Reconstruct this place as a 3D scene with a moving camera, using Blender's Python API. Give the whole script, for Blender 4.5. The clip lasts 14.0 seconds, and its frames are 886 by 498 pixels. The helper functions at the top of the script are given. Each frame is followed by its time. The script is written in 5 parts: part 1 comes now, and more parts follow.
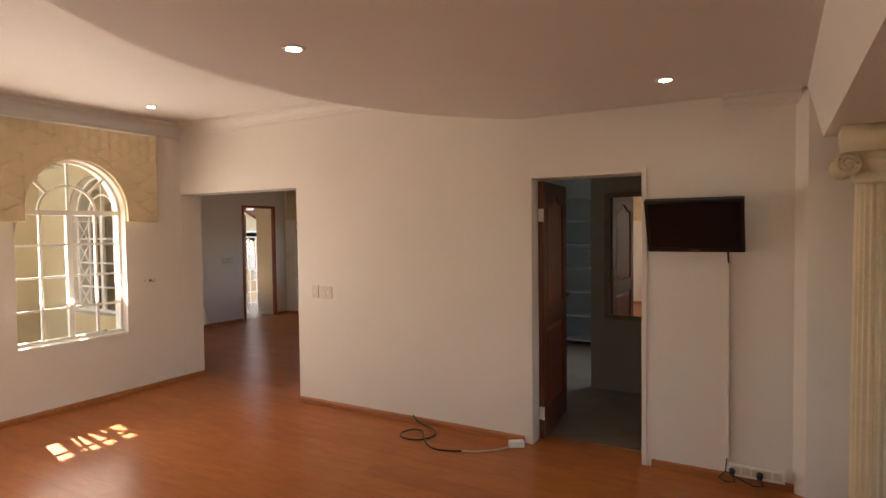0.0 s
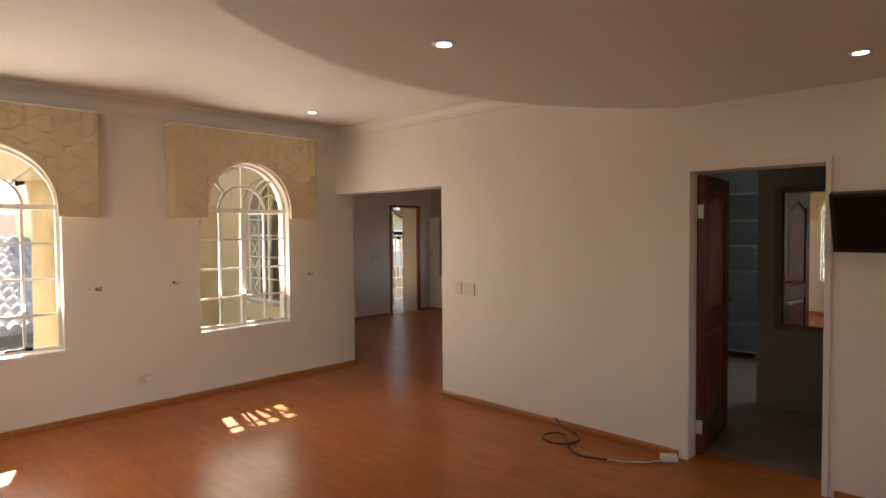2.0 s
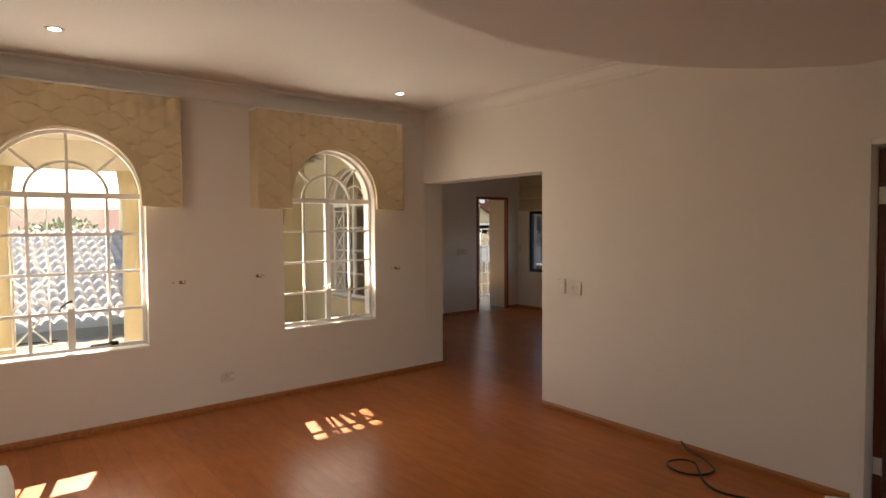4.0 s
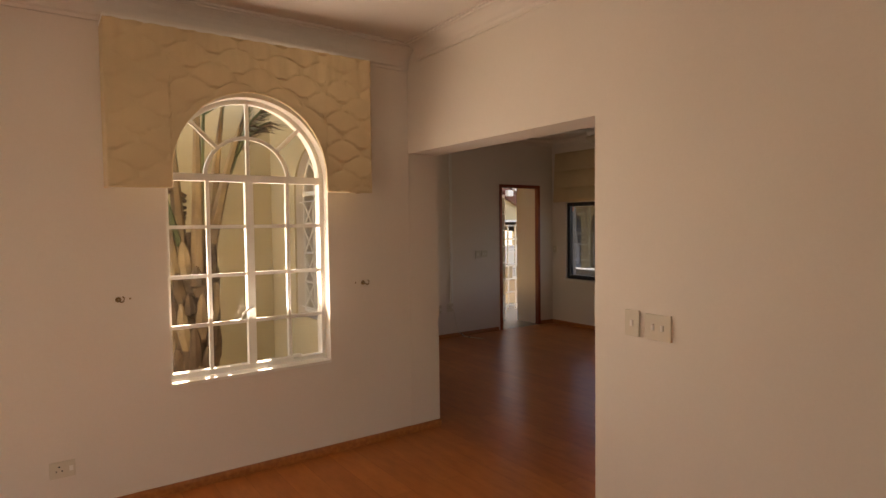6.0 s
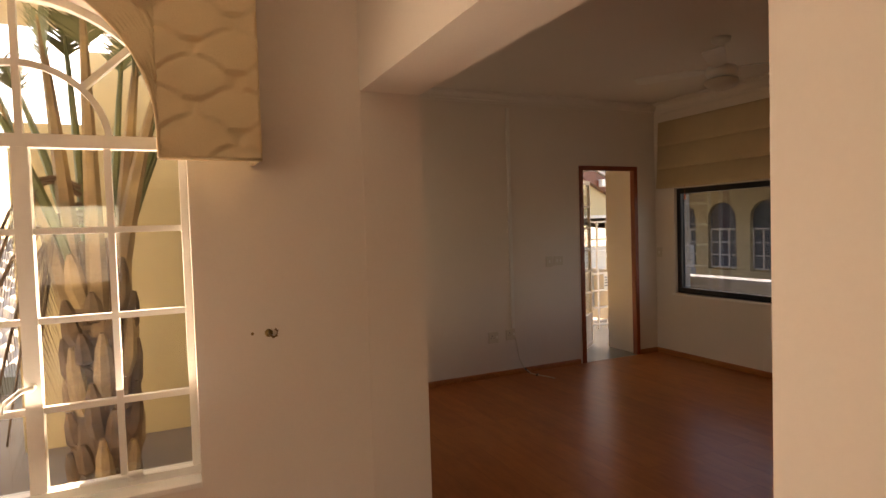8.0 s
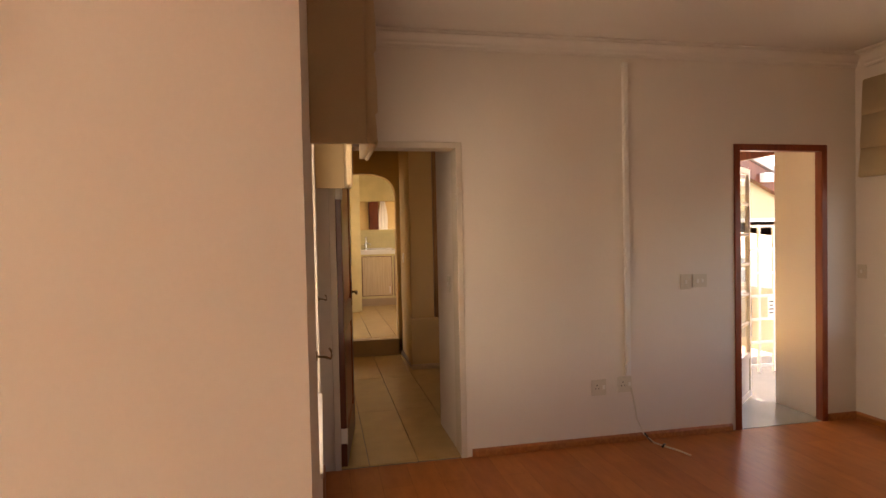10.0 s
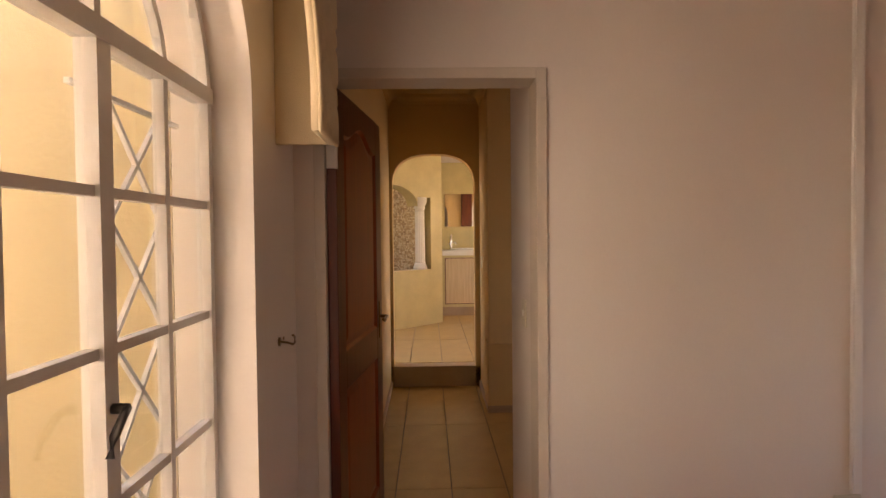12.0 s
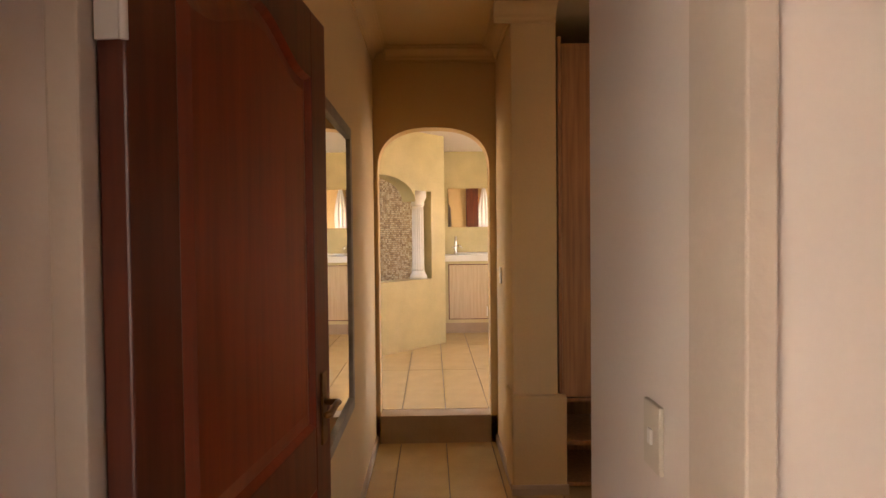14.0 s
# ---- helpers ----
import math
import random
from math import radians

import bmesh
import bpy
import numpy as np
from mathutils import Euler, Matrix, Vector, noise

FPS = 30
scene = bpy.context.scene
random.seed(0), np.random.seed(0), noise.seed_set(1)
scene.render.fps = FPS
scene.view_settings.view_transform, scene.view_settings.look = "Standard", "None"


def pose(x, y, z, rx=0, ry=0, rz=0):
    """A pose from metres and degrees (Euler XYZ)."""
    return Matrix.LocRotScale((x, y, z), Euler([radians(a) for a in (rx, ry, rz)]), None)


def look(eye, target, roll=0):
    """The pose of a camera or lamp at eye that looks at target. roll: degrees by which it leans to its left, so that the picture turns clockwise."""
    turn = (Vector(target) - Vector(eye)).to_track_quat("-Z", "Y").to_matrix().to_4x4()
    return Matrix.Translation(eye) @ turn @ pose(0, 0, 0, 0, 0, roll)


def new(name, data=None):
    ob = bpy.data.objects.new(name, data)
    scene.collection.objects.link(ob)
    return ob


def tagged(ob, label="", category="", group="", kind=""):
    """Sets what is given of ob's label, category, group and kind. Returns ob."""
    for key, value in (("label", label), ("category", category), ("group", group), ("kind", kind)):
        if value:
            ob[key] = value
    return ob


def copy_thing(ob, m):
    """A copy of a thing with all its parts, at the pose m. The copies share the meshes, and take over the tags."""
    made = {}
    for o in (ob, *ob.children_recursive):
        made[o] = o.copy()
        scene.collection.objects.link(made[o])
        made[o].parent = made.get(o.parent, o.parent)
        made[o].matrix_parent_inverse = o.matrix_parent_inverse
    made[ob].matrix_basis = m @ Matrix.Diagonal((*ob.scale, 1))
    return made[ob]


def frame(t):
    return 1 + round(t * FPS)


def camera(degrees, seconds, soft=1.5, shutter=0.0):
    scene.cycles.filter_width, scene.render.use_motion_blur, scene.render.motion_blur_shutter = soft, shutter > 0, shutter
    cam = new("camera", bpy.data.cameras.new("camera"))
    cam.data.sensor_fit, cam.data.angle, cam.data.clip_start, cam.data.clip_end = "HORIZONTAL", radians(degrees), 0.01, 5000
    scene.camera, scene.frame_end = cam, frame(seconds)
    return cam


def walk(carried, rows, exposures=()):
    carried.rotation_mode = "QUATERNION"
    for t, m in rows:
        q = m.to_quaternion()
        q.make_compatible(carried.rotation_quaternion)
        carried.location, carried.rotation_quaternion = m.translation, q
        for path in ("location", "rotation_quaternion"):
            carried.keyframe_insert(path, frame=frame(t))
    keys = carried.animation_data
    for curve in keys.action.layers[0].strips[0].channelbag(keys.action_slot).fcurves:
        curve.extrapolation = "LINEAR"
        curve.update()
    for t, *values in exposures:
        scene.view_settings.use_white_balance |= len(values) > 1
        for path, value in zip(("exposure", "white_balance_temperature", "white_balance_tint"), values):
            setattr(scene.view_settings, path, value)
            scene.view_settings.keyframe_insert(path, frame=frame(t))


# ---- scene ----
cam = camera(74.6, 14.0)
PATH = [
    (0, (0.783, -0.532, 1.668), (-0.216, 1.199, 1.596), -0.7),
    (0.5, (0.769, -0.541, 1.652), (-0.352, 1.114, 1.588), -0.5),
    (1, (0.742, -0.531, 1.645), (-0.483, 1.049, 1.58), -0.4),
    (1.5, (0.732, -0.516, 1.639), (-0.576, 0.995, 1.575), -0.4),
    (2, (0.721, -0.505, 1.638), (-0.66, 0.941, 1.573), -0.4),
    (2.5, (0.694, -0.504, 1.642), (-0.755, 0.873, 1.573), -0.5),
    (3, (0.67, -0.519, 1.611), (-0.838, 0.793, 1.55), -0.5),
    (3.2, (0.638, -0.502, 1.599), (-0.892, 0.784, 1.54), -0.5),
    (5.3, (-0.87, 0.742, 1.611), (-2.468, 1.94, 1.509), -0.1),
    (5.5, (-0.998, 0.93, 1.598), (-2.61, 2.11, 1.503), -0.0),
    (6, (-1.385, 1.416, 1.543), (-3.02, 2.565, 1.461), -0.7),
    (6.5, (-1.781, 1.849, 1.538), (-3.447, 2.951, 1.455), -0.6),
    (7, (-2.154, 2.272, 1.544), (-3.855, 3.321, 1.46), -0.6),
    (7.2, (-2.295, 2.419, 1.549), (-4.011, 3.443, 1.461), -0.9),
    (9.3, (-3.658, 3.761, 1.468), (-5.587, 4.288, 1.426), -1.5),
    (9.5, (-3.777, 3.815, 1.481), (-5.712, 4.319, 1.436), -1.3),
    (10, (-4.139, 4.036, 1.507), (-6.096, 4.446, 1.455), -1.2),
    (10.5, (-4.492, 4.227, 1.482), (-6.472, 4.501, 1.435), -1.1),
    (11, (-4.893, 4.38, 1.497), (-6.884, 4.561, 1.448), -0.9),
    (11.5, (-5.312, 4.491, 1.508), (-7.308, 4.597, 1.456), -0.8),
    (12, (-5.765, 4.533, 1.488), (-7.764, 4.579, 1.438), -0.6),
    (12.5, (-6.21, 4.573, 1.481), (-8.209, 4.597, 1.428), -0.6),
    (13, (-6.583, 4.611, 1.492), (-8.582, 4.631, 1.438), -0.7),
    (13.5, (-6.947, 4.588, 1.484), (-8.946, 4.608, 1.434), -0.6),
    (14, (-7.298, 4.558, 1.497), (-9.297, 4.596, 1.451), -0.6),
]
EXPOSURES = [
    (0.0, 2.86, 7200, 15), (1.5, 2.70, 7150, 13), (3.0, 2.02, 7000, 12), (5.5, 2.18, 8200, 18), (7.0, 2.36, 8800, 20),
    (9.5, 3.24, 10100, 25), (10.0, 3.65, 9100, 26), (10.5, 3.75, 8200, 26), (11.5, 3.75, 8200, 29), (12.5, 3.62, 8100, 26), (14.0, 4.25, 7300, 25),
]
walk(cam, [(t, look(eye, target, roll)) for t, eye, target, roll in PATH], EXPOSURES)


# ---- light ----
world = bpy.data.worlds.new("world")
scene.world = world
world.use_nodes = True
wn = world.node_tree
wn.nodes.clear()
sky = wn.nodes.new("ShaderNodeTexSky")
sky.sky_type, sky.sun_disc = "NISHITA", False
SUN_DIR = Vector((-0.88, 0.215, 0.704)).normalized()
sky.sun_elevation = math.asin(SUN_DIR.z)
sky.sun_rotation = math.atan2(SUN_DIR.x, SUN_DIR.y)
wb = wn.nodes.new("ShaderNodeBackground")
wb.inputs["Strength"].default_value = 0.14
wo = wn.nodes.new("ShaderNodeOutputWorld")
wn.links.new(sky.outputs[0], wb.inputs[0])
wn.links.new(wb.outputs[0], wo.inputs[0])
sun = new("sun", bpy.data.lights.new("sun", "SUN"))
sun.data.energy, sun.data.angle, sun.data.color = 5.0, radians(0.5), (1.0, 0.93, 0.82)
sun.matrix_world = look(SUN_DIR * 30, (0, 0, 0))


def window_light(name, place, target, w, h, watts):
    ob = new(name, bpy.data.lights.new(name, "AREA"))
    ob.data.shape, ob.data.size, ob.data.size_y, ob.data.energy = "RECTANGLE", w, h, watts
    ob.data.color = (1.0, 0.95, 0.88)
    ob.matrix_world = look(place, target)
    return ob


window_light("window_light_1", (-5.42, 0.32, 1.18), (-4.42, 0.32, 2.05), 1.0, 1.0, 8.6)
window_light("window_light_2", (-5.42, 2.575, 1.18), (-4.42, 2.575, 2.05), 0.95, 1.0, 6.4)
window_light("window_light_3", (-6.93, 3.95, 1.45), (-7.1, 8, 1.2), 1.0, 1.6, 0.62).data.color = (1.0, 0.93, 0.82)
window_light("window_light_4", (-1.22, -1.62, 1.45), (-5.15, 0.7, 0.7), 1.0, 1.6, 2.9).data.spread = radians(95)
# Fill lamp at the second back-wall window, which is added out of view.
window_light("window_light_5", (2.92, -1.62, 1.45), (-1.0, 4, 1.0), 1.0, 1.6, 0.3)
window_light("window_light_6", (-6.5, 8.30, 1.28), (-6.8, 4, 1.5), 2.3, 1.1, 0.24).data.color = (0.88, 0.90, 1.0)
# Bluish fill lamp for the dressing room, in an opening hidden from view.
window_light("window_light_7", (0.5, 8.05, 1.5), (0.5, 5, 1.3), 2.1, 1.1, 2.5).data.color = (0.7, 0.85, 1.0)
# Two bathroom fill lamps, each in an unseen opening made for it.
window_light("window_light_8", (-13.5, 6.98, 1.65), (-13.5, 4, 1.2), 2.1, 1.2, 0.95).data.color = (1.0, 0.97, 0.84)
window_light("window_light_9", (-12.75, 2.62, 1.65), (-12.75, 4, 1.2), 1.0, 1.2, 0.58).data.color = (1.0, 0.97, 0.84)
# Fill lamp in an added east opening, to brighten the window wall.
window_light("window_light_10", (5.45, 1.2, 1.4), (0, 1.2, 0.9), 1.8, 1.5, 0.6)
# Fill lamp added to brighten the closet area from an unseen opening.
window_light("window_light_11", (-9.6, 6.98, 1.5), (-9.6, 4, 1.2), 1.0, 1.0, 0.16)


# ---- materials ----
def material(name, color, rough=0.6, metal=0.0, vary=0.12, scale=6.0, bump=0.02, fine=60.0, second=None, emit=0.0, spec=0.5):
    m = bpy.data.materials.new(name)
    m.use_nodes = True
    t = m.node_tree
    b = t.nodes["Principled BSDF"]
    b.inputs["Roughness"].default_value, b.inputs["Metallic"].default_value = rough, metal
    b.inputs["Specular IOR Level"].default_value = spec
    co = t.nodes.new("ShaderNodeTexCoord")
    n1, n2 = t.nodes.new("ShaderNodeTexNoise"), t.nodes.new("ShaderNodeTexNoise")
    n1.inputs["Scale"].default_value, n1.inputs["Detail"].default_value = scale, 5
    n2.inputs["Scale"].default_value, n2.inputs["Detail"].default_value = fine, 4
    for n in (n1, n2):
        t.links.new(co.outputs["Object"], n.inputs["Vector"])
    ramp = t.nodes.new("ShaderNodeValToRGB")
    second = second or tuple(c * (1 - vary) for c in color)
    ramp.color_ramp.elements[0].position, ramp.color_ramp.elements[1].position = 0.35, 0.65
    ramp.color_ramp.elements[0].color, ramp.color_ramp.elements[1].color = (*second, 1), (*color, 1)
    mixf = t.nodes.new("ShaderNodeMath")
    mixf.operation = "MULTIPLY_ADD"
    mixf.inputs[1].default_value = 0.3
    t.links.new(n2.outputs["Fac"], mixf.inputs[0])
    sc = t.nodes.new("ShaderNodeMath")
    sc.operation = "MULTIPLY"
    sc.inputs[1].default_value = 0.7
    t.links.new(n1.outputs["Fac"], sc.inputs[0])
    t.links.new(sc.outputs[0], mixf.inputs[2])
    t.links.new(mixf.outputs[0], ramp.inputs[0])
    t.links.new(ramp.outputs[0], b.inputs["Base Color"])
    if bump:
        bp = t.nodes.new("ShaderNodeBump")
        bp.inputs["Strength"].default_value, bp.inputs["Distance"].default_value = min(1.0, bump * 10), 0.004
        t.links.new(n2.outputs["Fac"], bp.inputs["Height"])
        t.links.new(bp.outputs[0], b.inputs["Normal"])
    if emit:
        b.inputs["Emission Color"].default_value = (1.0, 0.9, 0.75, 1)
        b.inputs["Emission Strength"].default_value = emit
    return m


def wood(name, light, dark, axis=2, rough=0.4, grain=3.0, coat=0.0, stretch=14.0):
    m = bpy.data.materials.new(name)
    m.use_nodes = True
    t = m.node_tree
    b = t.nodes["Principled BSDF"]
    co, mp = t.nodes.new("ShaderNodeTexCoord"), t.nodes.new("ShaderNodeMapping")
    s = [stretch] * 3
    s[axis] = 0.8
    mp.inputs["Scale"].default_value = s
    n, n2 = t.nodes.new("ShaderNodeTexNoise"), t.nodes.new("ShaderNodeTexNoise")
    n.inputs["Scale"].default_value, n.inputs["Detail"].default_value = grain, 7
    n2.inputs["Scale"].default_value = 0.9
    r = t.nodes.new("ShaderNodeValToRGB")
    r.color_ramp.elements[0].position, r.color_ramp.elements[1].position = 0.33, 0.68
    r.color_ramp.elements[0].color, r.color_ramp.elements[1].color = (*dark, 1), (*light, 1)
    mx = t.nodes.new("ShaderNodeMath")
    mx.operation = "MULTIPLY_ADD"
    mx.inputs[1].default_value, mx.inputs[2].default_value = 0.35, -0.17
    ad = t.nodes.new("ShaderNodeMath")
    t.links.new(co.outputs["Object"], mp.inputs[0])
    t.links.new(mp.outputs[0], n.inputs["Vector"])
    t.links.new(co.outputs["Object"], n2.inputs["Vector"])
    t.links.new(n2.outputs["Fac"], mx.inputs[0])
    t.links.new(mx.outputs[0], ad.inputs[0])
    t.links.new(n.outputs["Fac"], ad.inputs[1])
    t.links.new(ad.outputs[0], r.inputs[0])
    t.links.new(r.outputs[0], b.inputs["Base Color"])
    b.inputs["Roughness"].default_value = rough
    b.inputs["Coat Weight"].default_value = coat
    bp = t.nodes.new("ShaderNodeBump")
    bp.inputs["Strength"].default_value, bp.inputs["Distance"].default_value = 0.15, 0.002
    t.links.new(n.outputs["Fac"], bp.inputs["Height"])
    t.links.new(bp.outputs[0], b.inputs["Normal"])
    return m


def laminate():
    m = bpy.data.materials.new("laminate_floor")
    m.use_nodes = True
    t = m.node_tree
    b = t.nodes["Principled BSDF"]
    co, mp = t.nodes.new("ShaderNodeTexCoord"), t.nodes.new("ShaderNodeMapping")
    mp.inputs["Scale"].default_value = (1.0, 1.0, 1.0)
    br = t.nodes.new("ShaderNodeTexBrick")
    br.offset = 0.37
    br.inputs["Scale"].default_value = 1.0
    br.inputs["Brick Width"].default_value, br.inputs["Row Height"].default_value = 1.28, 0.19
    br.inputs["Mortar Size"].default_value, br.inputs["Mortar Smooth"].default_value = 0.0012, 0.3
    br.inputs["Color1"].default_value, br.inputs["Color2"].default_value = (0.49, 0.170, 0.050, 1), (0.42, 0.138, 0.041, 1)
    br.inputs["Mortar"].default_value = (0.26, 0.085, 0.022, 1)
    m2 = t.nodes.new("ShaderNodeMapping")
    m2.inputs["Scale"].default_value = (1.6, 5.5, 1)
    n = t.nodes.new("ShaderNodeTexNoise")
    n.inputs["Scale"].default_value, n.inputs["Detail"].default_value = 2.6, 9
    n.inputs["Roughness"].default_value = 0.65
    r = t.nodes.new("ShaderNodeValToRGB")
    r.color_ramp.elements[0].position, r.color_ramp.elements[1].position = 0.3, 0.7
    r.color_ramp.elements[0].color, r.color_ramp.elements[1].color = (0.80, 0.77, 0.74, 1), (1.06, 1.08, 1.10, 1)
    mx = t.nodes.new("ShaderNodeMixRGB")
    mx.blend_type, mx.inputs[0].default_value = "MULTIPLY", 1.0
    sm = t.nodes.new("ShaderNodeTexNoise")
    sm.inputs["Scale"].default_value, sm.inputs["Detail"].default_value = 1.6, 6
    rr = t.nodes.new("ShaderNodeMapRange")
    rr.inputs["To Min"].default_value, rr.inputs["To Max"].default_value = 0.26, 0.36
    t.links.new(co.outputs["Object"], mp.inputs[0])
    t.links.new(mp.outputs[0], br.inputs["Vector"])
    t.links.new(co.outputs["Object"], m2.inputs[0])
    t.links.new(m2.outputs[0], n.inputs["Vector"])
    t.links.new(n.outputs["Fac"], r.inputs[0])
    t.links.new(br.outputs["Color"], mx.inputs[1])
    t.links.new(r.outputs[0], mx.inputs[2])
    t.links.new(mx.outputs[0], b.inputs["Base Color"])
    t.links.new(co.outputs["Object"], sm.inputs["Vector"])
    t.links.new(sm.outputs["Fac"], rr.inputs[0])
    t.links.new(rr.outputs[0], b.inputs["Roughness"])
    b.inputs["Specular IOR Level"].default_value = 0.16
    return m


def glass(name, tint=(0.95, 0.96, 0.95)):
    m = bpy.data.materials.new(name)
    m.use_nodes = True
    t = m.node_tree
    t.nodes.clear()
    tr, gl, mix = t.nodes.new("ShaderNodeBsdfTransparent"), t.nodes.new("ShaderNodeBsdfGlossy"), t.nodes.new("ShaderNodeMixShader")
    tr.inputs[0].default_value = (*tint, 1)
    gl.inputs["Roughness"].default_value = 0.02
    o = t.nodes.new("ShaderNodeOutputMaterial")
    lw, pw, ma = t.nodes.new("ShaderNodeLayerWeight"), t.nodes.new("ShaderNodeMath"), t.nodes.new("ShaderNodeMath")
    lw.inputs["Blend"].default_value = 0.5
    pw.operation, pw.inputs[1].default_value = "POWER", 5.0
    ma.operation, ma.inputs[1].default_value, ma.inputs[2].default_value = "MULTIPLY_ADD", 0.9, 0.05
    t.links.new(lw.outputs["Facing"], pw.inputs[0])
    t.links.new(pw.outputs[0], ma.inputs[0])
    t.links.new(ma.outputs[0], mix.inputs[0])
    t.links.new(tr.outputs[0], mix.inputs[1])
    t.links.new(gl.outputs[0], mix.inputs[2])
    t.links.new(mix.outputs[0], o.inputs[0])
    return m


M_WALL = material("wall_paint", (0.74, 0.67, 0.59), 0.7, vary=0.05, scale=1.3, bump=0.008, fine=90)
M_CEIL = material("ceiling_paint", (0.74, 0.68, 0.61), 0.75, vary=0.04, scale=1.0, bump=0.015)
M_TRIM = material("white_gloss_paint", (0.78, 0.75, 0.69), 0.35, vary=0.06, scale=9)
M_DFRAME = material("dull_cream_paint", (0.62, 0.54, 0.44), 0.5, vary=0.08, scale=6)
M_FLOOR = laminate()
M_SKIRT = wood("skirting_wood", (0.42, 0.16, 0.05), (0.30, 0.10, 0.03), 0, 0.35)
M_DOOR = wood("dark_stained_wood", (0.150, 0.034, 0.014), (0.085, 0.018, 0.008), 2, 0.32, coat=0.2)
M_DOOR_P = wood("reddish_panel_wood", (0.27, 0.050, 0.016), (0.19, 0.034, 0.011), 2, 0.32, coat=0.2)
M_GLASS = glass("window_glass")
M_TINT = glass("grey_tinted_glass", (0.42, 0.45, 0.50))
M_FABRIC = material("cream_fabric", (0.66, 0.52, 0.32), 0.9, vary=0.1, scale=4, bump=0.05, fine=250)
M_YELLOW = material("yellow_plaster", (0.56, 0.46, 0.28), 0.85, vary=0.1, scale=1.5, bump=0.06, fine=40)
M_EXTW = material("white_plaster", (0.78, 0.75, 0.68), 0.85, vary=0.08, scale=2, bump=0.05, fine=40)
M_BLACK = material("black_plastic", (0.012, 0.012, 0.013), 0.3, vary=0.2)
M_SCREEN = material("dark_screen", (0.006, 0.006, 0.007), 0.18, vary=0.1, bump=0)
M_MIRROR = material("mirror_glass", (0.9, 0.9, 0.88), 0.01, metal=1.0, vary=0.0, bump=0)
M_TILE = material("cream_floor_tile", (0.57, 0.395, 0.18), 0.25, vary=0.14, scale=5, bump=0.02)
M_GROUT = material("tile_grout", (0.22, 0.17, 0.12), 0.9)
M_BATH = material("beige_wall_tile", (0.62, 0.52, 0.27), 0.4, vary=0.2, scale=3.0, bump=0.02)
M_CREAM = material("cream_paint", (0.64, 0.44, 0.20), 0.7, vary=0.06, scale=1.5, bump=0.03)
M_GREY = material("grey_blue_tone", (0.42, 0.47, 0.50), 0.6, vary=0.06, scale=2)
M_VER = material("veranda_plaster", (0.76, 0.69, 0.56), 0.85, vary=0.08, scale=2, bump=0.05, fine=40)
M_STONE = material("column_plaster", (0.70, 0.58, 0.38), 0.7, vary=0.14, scale=5, bump=0.05)
M_LAMP = material("lamp_glow", (1, 0.95, 0.85), 0.5, emit=14.0, bump=0)
M_CHROME = material("chrome", (0.75, 0.75, 0.75), 0.15, metal=1.0, vary=0.05, bump=0)
M_BRASS = material("aged_brass", (0.30, 0.20, 0.09), 0.35, metal=1.0, vary=0.3, scale=30)
M_PLASTIC = material("ivory_plastic", (0.62, 0.56, 0.45), 0.4, vary=0.04)
M_DARKM = material("dark_metal", (0.05, 0.04, 0.035), 0.45, metal=0.6, vary=0.3)
M_ROOF = material("roof_tile", (0.50, 0.45, 0.41), 0.85, vary=0.35, scale=3, bump=0.05)
M_LOBBY = material("pale_grey_tile", (0.34, 0.34, 0.32), 0.25, vary=0.1, scale=4)
M_GROUND = material("paving", (0.24, 0.195, 0.145), 0.9, vary=0.25, scale=1.5, bump=0.05)


# ---- mesh helpers ----
def box(bm, x0, x1, y0, y1, z0, z1):
    vs = [bm.verts.new((x, y, z)) for x in (x0, x1) for y in (y0, y1) for z in (z0, z1)]
    for q in ((0, 1, 3, 2), (4, 6, 7, 5), (0, 4, 5, 1), (2, 3, 7, 6), (0, 2, 6, 4), (1, 5, 7, 3)):
        bm.faces.new([vs[i] for i in q])
    return vs


def prism(bm, pts, lift):
    """Extrudes the polygon pts (3D points) along the vector lift."""
    a = [bm.verts.new(p) for p in pts]
    b = [bm.verts.new(Vector(p) + Vector(lift)) for p in pts]
    bm.faces.new(a)
    bm.faces.new(b[::-1])
    for i in range(len(a)):
        j = (i + 1) % len(a)
        bm.faces.new((a[i], b[i], b[j], a[j]))


def tube(bm, path, radius, sides=8):
    """A round bar along a list of points."""
    rings = []
    pts = [Vector(p) for p in path]
    for i, p in enumerate(pts):
        d = (pts[min(i + 1, len(pts) - 1)] - pts[max(i - 1, 0)]).normalized()
        s = d.cross(Vector((0, 0, 1)) if abs(d.z) < 0.9 else Vector((1, 0, 0))).normalized()
        u = s.cross(d)
        r = radius[i] if isinstance(radius, (list, tuple)) else radius
        rings.append([bm.verts.new(p + (s * math.cos(a) + u * math.sin(a)) * r) for a in [2 * math.pi * k / sides for k in range(sides)]])
    for a, b in zip(rings, rings[1:]):
        for k in range(sides):
            bm.faces.new((a[k], a[(k + 1) % sides], b[(k + 1) % sides], b[k]))
    bm.faces.new(rings[0][::-1])
    bm.faces.new(rings[-1])


